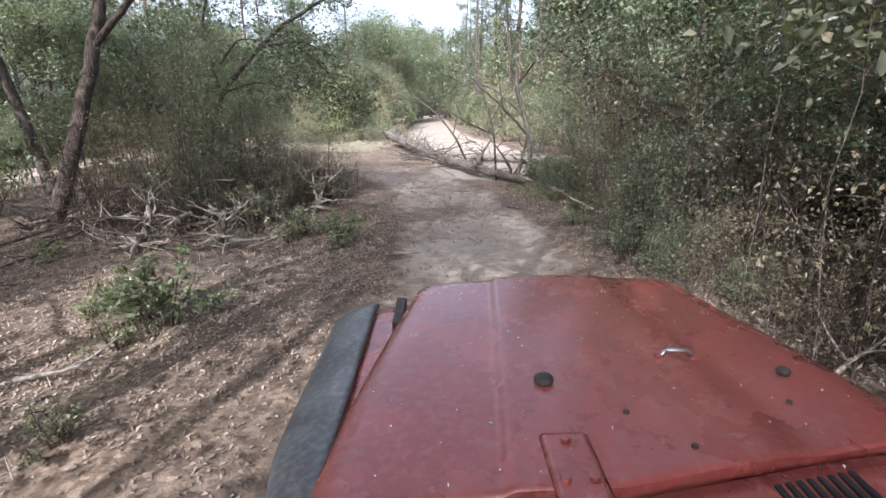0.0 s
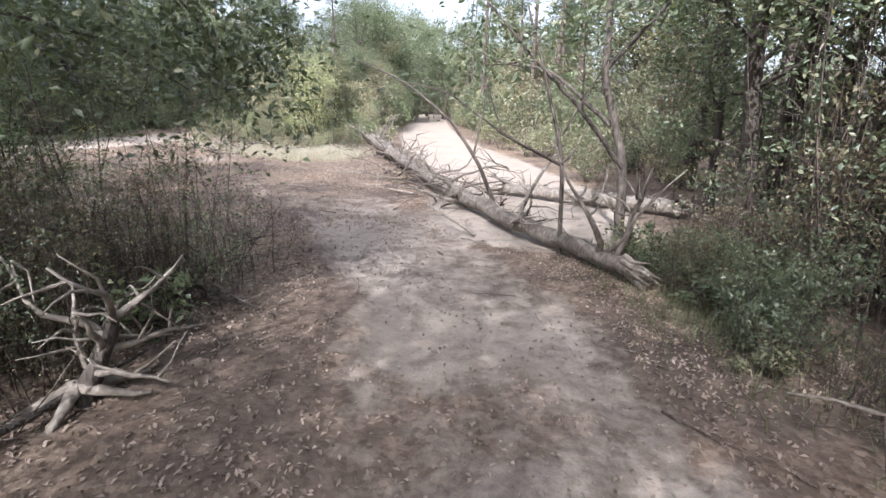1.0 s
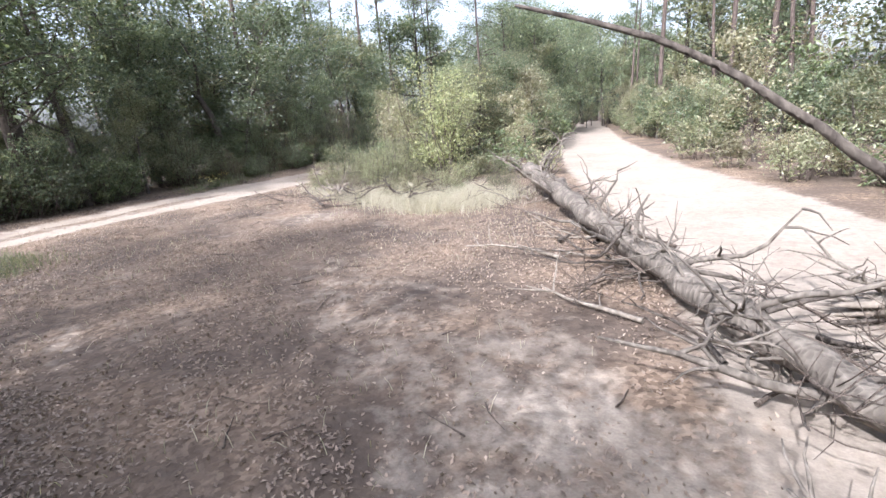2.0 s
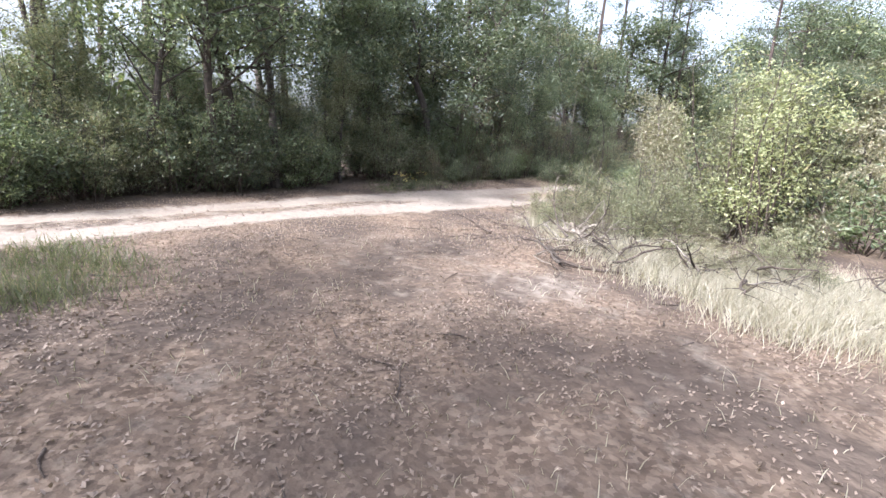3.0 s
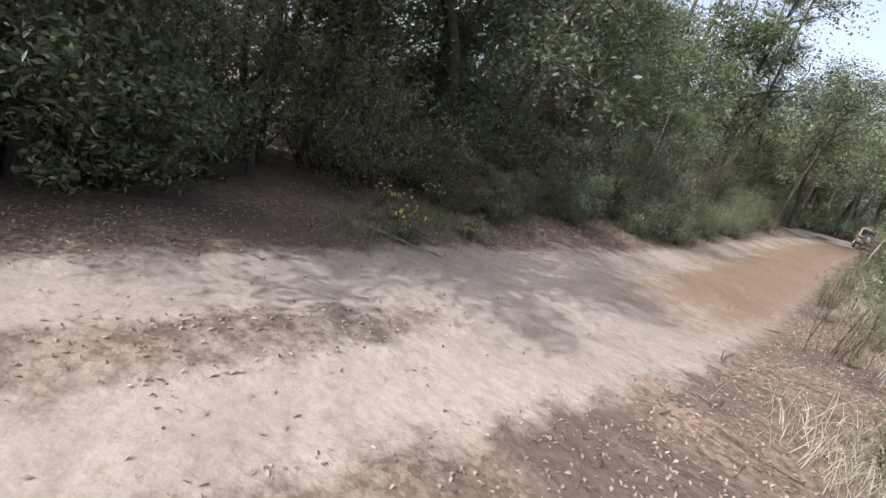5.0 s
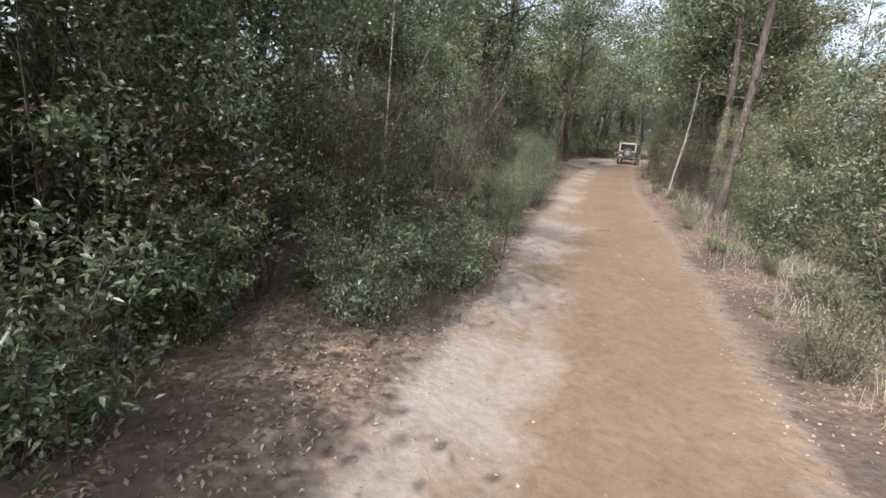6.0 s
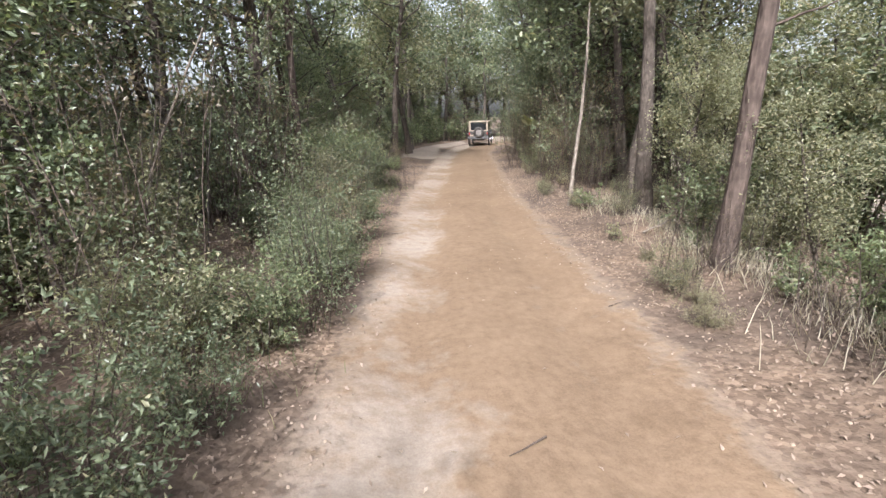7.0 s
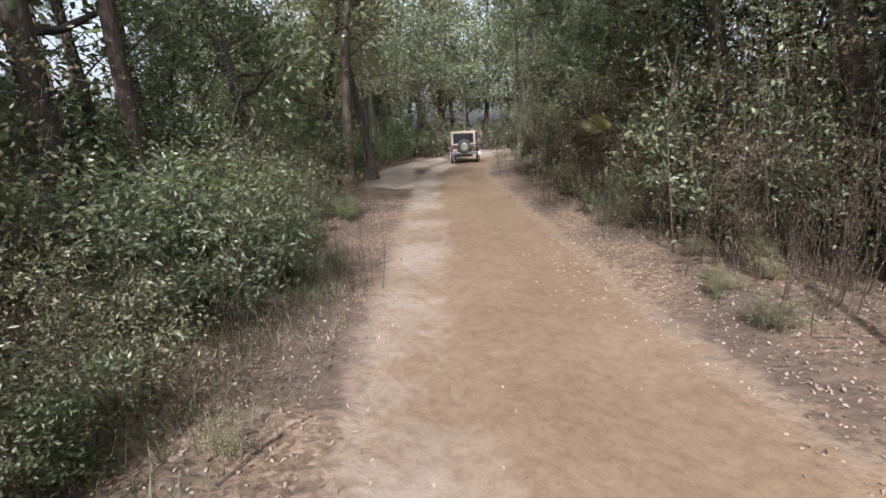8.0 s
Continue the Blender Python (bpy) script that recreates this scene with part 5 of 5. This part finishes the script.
def clods(n, boxes):
    """Small lumps of dried sand broken out of the banks."""
    v, f = [], []
    ring5 = [(math.cos(a), math.sin(a)) for a in np.linspace(0, 2 * math.pi, 6)[:5]]
    for i in range(n):
        x0, x1, y0, y1 = boxes[i % len(boxes)]
        x, y, r = rng.uniform(x0, x1), rng.uniform(y0, y1), rng.uniform(0.005, 0.019)
        z, o = z_at(x, y), len(v)
        v += [(x + cx * r * rng.uniform(0.7, 1.2), y + cy * r * rng.uniform(0.7, 1.2), z - 0.005) for cx, cy in ring5]
        v += [(x + cx * r * rng.uniform(0.5, 0.9), y + cy * r * rng.uniform(0.5, 0.9), z + r * rng.uniform(0.3, 0.6)) for cx, cy in ring5]
        v.append((x, y, z + r * rng.uniform(0.5, 0.8)))
        for k in range(5):
            j = (k + 1) % 5
            f += [(o + k, o + j, o + 5 + j), (o + k, o + 5 + j, o + 5 + k), (o + 5 + k, o + 5 + j, o + 10)]
    m, t, b = shader("dry_clod", 0.95, spec=0.1)
    g = t.nodes.new("ShaderNodeNewGeometry")
    t.links.new(ramp(t, g.outputs["Random Per Island"], [(0.0, (0.22, 0.17, 0.13)), (1.0, (0.38, 0.31, 0.24))]), b.inputs["Base Color"])
    return tagged(new("sand_clods", mesh_of("sand_clods", v, f, m)), "small clods of dried sand along the track's banks", "clods", kind="stuff")


clods(2600, [(-9.6, -8.2, 37, 48), (-13.6, -12.4, 38, 52), (-15.6, -14.6, 27.5, 33), (-10.8, -9.4, 32, 37), (-9.0, -7.4, 50, 56), (-13.6, -12.6, 32, 50)])

# low dry brush at the very edges of the island and of the lane's far part
for x, y, k, s in [(-10.0, 26.9, "dusty_bush", 0.62), (-9.4, 26.2, "olive_bush", 0.45), (-8.7, 25.9, "dusty_bush", 0.6), (-8.0, 25.6, "dusty_bush", 0.5), (-9.0, 26.9, "olive_bush", 0.5), (-8.2, 26.6, "dusty_bush", 0.7), (-7.4, 26.2, "olive_bush", 0.45),
                   (-6.9, 25.6, "dusty_bush", 0.5), (-6.2, 26.1, "dusty_bush", 0.55), (-9.7, 27.8, "olive_bush", 0.5), (-7.6, 27.3, "olive_bush", 0.55), (-5.4, 25.8, "dusty_bush", 0.5), (-10.1, 28.4, "dusty_bush", 0.55),
                   (-7.3, 53.2, "thicket", 0.4), (-7.0, 54.6, "bare", 0.5), (-6.8, 55.8, "thicket", 0.42), (-6.6, 57.0, "bush", 0.45), (-6.3, 58.4, "thicket", 0.45), (-6.0, 59.8, "bush", 0.5), (-6.5, 54.0, "thicket", 0.5), (-6.1, 56.4, "thicket", 0.55), (-5.7, 61.2, "thicket", 0.5), (-7.5, 52.0, "bare", 0.4), (-6.6, 52.4, "thicket", 0.45)]:
    plant(k, x, y, s * 1.45 if k in ("dusty_bush", "olive_bush") else s)


# ---- vehicles ----
def paint(name, dark, light, rough, dust, dust_amount, metal=0.0):
    """Worn paint with a film of dust gathered in patches."""
    m, t, b = shader(name, rough, metal, 0.5)
    f, g = noise_node(t, 2.6, 7, 0.65), noise_node(t, 45.0, 4, 0.6)
    col = ramp(t, f, [(0.3, dark), (0.7, light)])
    k = t.nodes.new("ShaderNodeMath")
    k.operation = "MULTIPLY"
    t.links.new(ramp(t, g, [(0.45, (0.25, 0.25, 0.25)), (0.75, (1, 1, 1))]), k.inputs[0])
    k.inputs[1].default_value = dust_amount
    t.links.new(mixed(t, k.outputs[0], col, dust), b.inputs["Base Color"])
    t.links.new(ramp(t, f, [(0.3, (rough * 0.7,) * 3), (0.7, (min(1, rough * 1.5),) * 3)]), b.inputs["Roughness"])
    return m


RED = paint("red_paint", (0.21, 0.033, 0.028), (0.28, 0.05, 0.042), 0.24, (0.36, 0.22, 0.19), 0.30)
red_shader = RED.node_tree.nodes["Principled BSDF"]
red_shader.inputs["Coat Weight"].default_value = 0.5
red_shader.inputs["Coat Roughness"].default_value = 0.1
red_shader.inputs["Coat IOR"].default_value = 1.5
BLACK = paint("black_plastic", (0.03, 0.033, 0.038), (0.065, 0.07, 0.077), 0.36, (0.32, 0.31, 0.30), 0.45)
SLOT_SHADE = paint("slot_shade", (0.006, 0.006, 0.006), (0.012, 0.012, 0.012), 0.8, (0.05, 0.04, 0.03), 0.1)
RUBBER = paint("rubber", (0.012, 0.012, 0.013), (0.03, 0.03, 0.03), 0.75, (0.25, 0.2, 0.15), 0.25)
STEEL = paint("bright_steel", (0.5, 0.5, 0.5), (0.65, 0.65, 0.65), 0.3, (0.35, 0.28, 0.2), 0.2, 1.0)
CLOTH = paint("tan_top", (0.29, 0.24, 0.18), (0.38, 0.32, 0.25), 0.7, (0.5, 0.42, 0.32), 0.3)
DARK_PAINT = paint("dark_paint", (0.015, 0.017, 0.02), (0.03, 0.032, 0.036), 0.3, (0.32, 0.26, 0.2), 0.2)
LENS_RED = paint("red_lens", (0.35, 0.02, 0.02), (0.45, 0.03, 0.03), 0.2, (0.4, 0.3, 0.2), 0.15)
GLASS, gt, gb = shader("dark_glass", 0.05, 0.0, 0.5)
gb.inputs["Base Color"].default_value = (0.02, 0.022, 0.024, 1)


def block(x0, x1, y0, y1, z0, z1, bevel=0.01, seg=2):
    bm = bmesh.new()
    bmesh.ops.create_cube(bm, size=1, matrix=Matrix.Translation(((x0 + x1) / 2, (y0 + y1) / 2, (z0 + z1) / 2)) @ Matrix.Diagonal((x1 - x0, y1 - y0, z1 - z0, 1)))
    if bevel:
        bmesh.ops.bevel(bm, geom=bm.edges[:], offset=bevel, segments=seg, affect="EDGES", profile=0.5)
    return bm


def disc(x, y, z, r, depth, axis="z", n=24, bevel=0.004):
    bm = bmesh.new()
    turn = {"z": Matrix(), "x": Matrix.Rotation(radians(90), 4, "Y"), "y": Matrix.Rotation(radians(90), 4, "X")}[axis]
    bmesh.ops.create_cone(bm, cap_ends=True, segments=n, radius1=r, radius2=r, depth=depth, matrix=Matrix.Translation((x, y, z)) @ turn)
    if bevel:
        bmesh.ops.bevel(bm, geom=[e for e in bm.edges if len(e.link_faces) == 2 and any(len(f.verts) > 4 for f in e.link_faces)], offset=bevel, segments=2, affect="EDGES", profile=0.5)
    return bm


def ring(x, y, z, r, tube, axis="x", n=28, k=10, flat=1.0):
    bm = bmesh.new()
    vs = []
    for i in range(n):
        a = 2 * math.pi * i / n
        for j in range(k):
            b = 2 * math.pi * j / k
            rr, h = r + tube * math.cos(b), tube * flat * math.sin(b)
            p = {"x": (h, rr * math.cos(a), rr * math.sin(a)), "y": (rr * math.cos(a), h, rr * math.sin(a)), "z": (rr * math.cos(a), rr * math.sin(a), h)}[axis]
            vs.append(bm.verts.new((x + p[0], y + p[1], z + p[2])))
    for i in range(n):
        for j in range(k):
            bm.faces.new((vs[i * k + j], vs[i * k + (j + 1) % k], vs[(i + 1) % n * k + (j + 1) % k], vs[(i + 1) % n * k + j]))
    bmesh.ops.recalc_face_normals(bm, faces=bm.faces[:])
    for f in bm.faces:
        f.smooth = True
    return bm


def wheel(parent, x, y, r, out):
    hub = part("wheel", disc(x, y, r, r * 0.60, 0.16, "x"), STEEL, parent, "dusty steel wheel")
    part("tyre", ring(x, y, r, r * 0.76, r * 0.24, "x", 32, 12, 0.52), RUBBER, hub, "black rubber off-road tyre")
    part("hub_cap", disc(x + out * 0.095, y, r, 0.07, 0.03, "x", 16), BLACK, hub)


def surface(fn, nu, nv, thick):
    """A curved sheet from fn(u, v), u and v from 0 to 1, with some thickness below."""
    bm = bmesh.new()
    grid = [[bm.verts.new(fn(i / nu, j / nv)) for i in range(nu + 1)] for j in range(nv + 1)]
    low = [[bm.verts.new(Vector(fn(i / nu, j / nv)) - Vector((0, 0, thick))) for i in range(nu + 1)] for j in range(nv + 1)]
    for j in range(nv):
        for i in range(nu):
            bm.faces.new((grid[j][i], grid[j][i + 1], grid[j + 1][i + 1], grid[j + 1][i])).smooth = True
            bm.faces.new((low[j][i], low[j + 1][i], low[j + 1][i + 1], low[j][i + 1]))
    rim = [grid[0][i] for i in range(nu + 1)] + [grid[j][nu] for j in range(1, nv + 1)] + [grid[nv][i] for i in range(nu - 1, -1, -1)] + [grid[j][0] for j in range(nv - 1, 0, -1)]
    rlow = [low[0][i] for i in range(nu + 1)] + [low[j][nu] for j in range(1, nv + 1)] + [low[nv][i] for i in range(nu - 1, -1, -1)] + [low[j][0] for j in range(nv - 1, 0, -1)]
    for a in range(len(rim)):
        b = (a + 1) % len(rim)
        bm.faces.new((rim[b], rim[a], rlow[a], rlow[b]))
    return bm


XC = 0.38  # the car's middle line


def hood_half(v):
    """Half the bonnet's width, narrowing towards the grille."""
    return 0.64 - 0.175 * max(0.0, min(1.0, v)) ** 1.35


def hood_z(x, y):
    """Height of the bonnet: crowned, with a raised middle panel and rolled edges."""
    v = (y - 0.665) / 1.08
    u = min(1.0, abs(x - XC) / hood_half(v))
    z = 1.392 + 0.012 * v - 0.016 * u ** 2 - 0.022 * u ** 16 - 0.05 * max(0, v - 0.9) ** 2 / 0.01
    edge, soft = 0.28 - 0.085 * v, 0.016 if x < XC else 0.06
    k = max(0.0, min(1.0, (edge + soft - abs(x - XC)) / (2 * soft)))
    return z + 0.014 * k * k * (3 - 2 * k)


def hood_rear(x):
    return 0.65 + 0.2 * max(0.0, x - 0.3)


def red_car():
    car = tagged(new("off_road_car"), "dusty red off-road car with black fender flares", "car")

    def bonnet(a, b):
        v = b
        half = hood_half(v)
        s = 2 * a - 1
        round_front = 0.11 * max(0, abs(s) - 0.62) ** 2 / 0.145
        x = XC + s * half
        y = hood_rear(x) + (1.745 - hood_rear(x)) * v * (1 - round_front * 0.5 * v)
        return (x, y, hood_z(x, y))
    hood = part("hood", surface(bonnet, 150, 48, 0.03), RED, car, "faded red bonnet spotted with dust")
    for x, y, r in ((0.227, 0.972, 0.023), (0.818, 1.01, 0.016)):
        part("rubber_buffer", disc(x, y, hood_z(x, y) + 0.006, r, 0.02, "z", 20, 0.008), RUBBER, hood, "black rubber buffer")
    arc = [(0.545, 0.0), (0.55, 0.014), (0.562, 0.018), (0.608, 0.018), (0.62, 0.014), (0.625, 0.0)]
    tub = Tubes(8)
    tub.add([(x, 1.07, hood_z(x, 1.07) + 0.002 + h) for x, h in arc], [0.005] * 6)
    under(new("tie_down_loop", tub.mesh("tie_down_loop", STEEL)), hood)
    for x in (0.54, 0.63):
        part("loop_foot", block(x - 0.011, x + 0.011, 1.062, 1.078, hood_z(x, 1.07) - 0.002, hood_z(x, 1.07) + 0.006, 0.003), RED, hood)
    for x, y in ((0.374, 0.848), (0.464, 0.742), (0.75, 0.892)):
        part("hood_bolt", disc(x, y, hood_z(x, y) + 0.002, 0.0065, 0.009, "z", 12, 0.002), RUBBER, hood)
    for x0 in (0.178, 0.885):
        plate = part("hinge", block(x0, x0 + 0.095, 0.60, 0.79, hood_z(x0 + 0.04, 0.7) - 0.008, hood_z(x0 + 0.04, 0.7) + 0.008, 0.012, 3), RED, car, "red bonnet hinge plate")
        for x, y in ((x0 + 0.046, 0.762), (x0 + 0.022, 0.664), (x0 + 0.072, 0.664)):
            part("bolt", disc(x, y, hood_z(x0 + 0.04, 0.7) + 0.012, 0.0105, 0.011, "z", 6, 0.001), RED, plate)

    def cowl(a, b):
        x = XC + (2 * a - 1) * 0.65
        y = 0.34 + (hood_rear(x) - 0.012 - 0.34) * b
        u = abs(2 * a - 1)
        return (x, y, 1.388 - 0.02 * u ** 2 - 0.08 * u ** 9 - 0.03 * (1 - b))
    cw = part("cowl", surface(cowl, 40, 8, 0.05), RED, car, "red cowl panel behind the bonnet")
    # raised near-black strips paint in the shade of the open vent slots
    for i in range(8):
        x = 0.565 + i * 0.022
        y = hood_rear(x) - 0.035
        part("vent_slot", block(x, x + 0.012, y - 0.08, y, cowl((x - XC) / 1.3 + 0.5, 0.85)[2] - 0.02, cowl((x - XC) / 1.3 + 0.5, 0.95)[2] + 0.004, 0.003), SLOT_SHADE, cw)
    for s, inner, mid, outer in ((-1, 0.60, 0.70, 0.875), (1, 0.60, 0.68, 0.80)):
        def fender(a, b, s=s):
            x = XC + s * (inner - 0.12 * b + (mid - inner + 0.12 * b) * a)
            return (x, 0.5 + (1.51 if s < 0 else 1.0) * b, 1.17 - 0.02 * a - 0.35 * max(0, b - 0.93) ** 1.5 / 0.02 * 0.02)

        def flare(a, b, s=s):
            bow = min(1.0, b * 3.2) * (1 - 0.25 * max(0.0, b - 0.9) / 0.1)
            x = XC + s * (mid - 0.012 + (outer - mid) * a * (0.55 + 0.45 * bow))
            return (x, 0.66 + (1.41 if s < 0 else 0.85) * b, 1.175 - 0.05 * a * a - 0.55 * max(0, 0.16 - b) - 0.5 * max(0, b - 0.94))
        part("fender", surface(fender, 8, 20, 0.03) if s < 0 else surface(lambda a, b, f=fender: f(1 - a, b), 8, 20, 0.03), RED, car, "red front fender")
        part("fender_flare", surface(flare, 8, 24, 0.035) if s < 0 else surface(lambda a, b, f=flare: f(1 - a, b), 8, 24, 0.035), BLACK, car, "scuffed black plastic fender flare")
        part("side_panel", block(XC + s * 0.56 - 0.02, XC + s * 0.56 + 0.02, 0.4, 1.3, 0.62, 1.22, 0.008), RED, car)
    part("hood_latch", block(-0.178, -0.142, 1.44, 1.66, 1.2, 1.345, 0.006), RUBBER, car, "black rubber bonnet latch")
    part("hood_latch", block(0.868, 0.895, 1.48, 1.62, 1.2, 1.31, 0.006), RUBBER, car, "black rubber bonnet latch")
    grille = part("grille", block(XC - 0.42, XC + 0.42, 1.58, 1.66, 0.68, 1.28, 0.02), RED, car, "upright red grille")
    # solid dark strips on the grille stand in for its shaded openings
    for i in range(7):
        x = XC - 0.195 + i * 0.065
        part("grille_slot", block(x - 0.018, x + 0.018, 1.658, 1.666, 0.78, 1.06, 0.003), RUBBER, grille)
    for x in (XC - 0.32, XC + 0.32):
        part("headlight", disc(x, 1.67, 0.98, 0.085, 0.04, "y"), STEEL, grille, "round chrome headlight")
    part("tub", block(XC - 0.64, XC + 0.64, -1.6, 0.40, 0.55, 1.2, 0.04, 3), RED, car, "red body tub")
    part("bumper", block(XC - 0.7, XC + 0.7, 1.74, 1.86, 0.55, 0.68, 0.02), BLACK, car, "black steel front bumper")
    part("chassis", block(XC - 0.42, XC + 0.42, -1.5, 1.72, 0.42, 0.58, 0.02), BLACK, car)
    shield = part("windshield_frame", block(XC - 0.62, XC + 0.62, 0.38, 0.43, 1.30, 1.36, 0.01), RED, car, "red windscreen frame")
    for s in (-1, 1):
        bm = bmesh.new()
        bmesh.ops.create_cube(bm, size=1, matrix=Matrix.Translation((XC + s * 0.60, 0.26, 1.59)) @ Matrix.Rotation(radians(31), 4, "X") @ Matrix.Diagonal((0.06, 0.05, 0.56, 1)))
        part("pillar", bm, RED, shield)
    part("header_rail", block(XC - 0.62, XC + 0.62, 0.08, 0.14, 1.81, 1.87, 0.01), RED, shield)
    for x, o in ((XC - 0.72, -1), (XC + 0.72, 1)):
        wheel(car, x, 1.28, 0.40, o)
        wheel(car, x, -0.95, 0.40, o)
    car.matrix_basis = pose(0, 0, z_at(0.5, 0.5) + 0.02)
    return car


car = red_car()
# flakes of dry leaf lying on the bonnet
FLAKE = leaf_material("leaf_flake", (0.28, 0.2, 0.16), (0.46, 0.38, 0.32), (0.6, 0.53, 0.46), glow=0.05)
fl = []
while len(fl) < 90:
    x, y = rng.uniform(-0.2, 1.0), rng.uniform(0.68, 1.58)
    half = hood_half((y - 0.665) / 1.08)
    if abs(x - XC) < half * 0.93:
        fl.append((x, y, hood_z(x, y) + z_at(0.5, 0.5) + 0.026))
tagged(new("leaf_flakes", leaves("leaf_flakes", np.array(fl), 0.008, 0.005, FLAKE, droop=0, flat=0.97)), "pale flakes of dry leaf lying on the bonnet", "debris", kind="stuff")


def dark_jeep(x, y, turn):
    """The tall square off-road car ahead: dark body, pale top, spare wheel on the tailgate."""
    root = tagged(new("off_road_car"), "dark square off-road car with a pale tan top", "car")
    part("body", block(-0.74, 0.74, -1.7, 1.75, 0.58, 1.12, 0.05, 3), DARK_PAINT, root, "dusty dark painted body")
    part("chassis", block(-0.45, 0.45, -1.6, 1.6, 0.42, 0.60, 0.02), BLACK, root)
    part("hood", block(-0.60, 0.60, 0.55, 1.72, 1.08, 1.16, 0.03), DARK_PAINT, root)
    part("roof", block(-0.70, 0.70, -1.66, 0.42, 1.74, 1.83, 0.04, 3), CLOTH, root, "pale tan roof")
    for s in (-1, 1):
        part("rear_pillar", block(s * 0.64 - 0.06, s * 0.64 + 0.06, -1.68, -1.56, 1.10, 1.76, 0.02), CLOTH, root, "pale tan corner post")
        part("front_pillar", block(s * 0.64 - 0.05, s * 0.64 + 0.05, 0.34, 0.44, 1.10, 1.76, 0.02), DARK_PAINT, root)
        part("side_window", block(s * 0.66 - 0.012, s * 0.66 + 0.012, -1.56, 0.34, 1.14, 1.72, 0.004), GLASS, root, "dark side window")
        lamp = part("tail_lamp", block(s * 0.66 - 0.05, s * 0.66 + 0.05, -1.735, -1.69, 0.86, 1.02, 0.01), LENS_RED, root, "red tail lamp")
        part("lamp_frame", ring(s * 0.66, -1.73, 0.94, 0.055, 0.008, "y", 16, 6), BLACK, lamp)
        part("fender_flare", block(s * 0.84 - 0.10, s * 0.84 + 0.10, -1.45, -0.55, 0.88, 0.94, 0.02), BLACK, root)
    part("rear_window", block(-0.57, 0.57, -1.66, -1.64, 1.16, 1.70, 0.006), GLASS, root, "dark rear window")
    part("rear_rail", block(-0.60, 0.60, -1.69, -1.60, 1.10, 1.17, 0.012), CLOTH, root)
    part("bumper", block(-0.78, 0.78, -1.84, -1.72, 0.56, 0.70, 0.02), BLACK, root, "black rear bumper")
    spare = part("spare_wheel", disc(0.05, -1.86, 1.02, 0.20, 0.12, "y"), STEEL, root, "bright spare wheel on the tailgate")
    part("tyre", ring(0.05, -1.86, 1.02, 0.29, 0.095, "y", 32, 12, 1.1), RUBBER, spare)
    part("number_plate", block(-0.63, -0.36, -1.75, -1.73, 0.74, 0.86, 0.004), CLOTH, root, "pale plate")
    for s in (-1, 1):
        wheel(root, s * 0.74, -1.05, 0.40, s)
        wheel(root, s * 0.74, 1.25, 0.40, s)
    root.matrix_basis = pose(x, y, z_at(x, y), 0, 0, turn)
    return root


dark_jeep(-4.6, 77.4, -17)
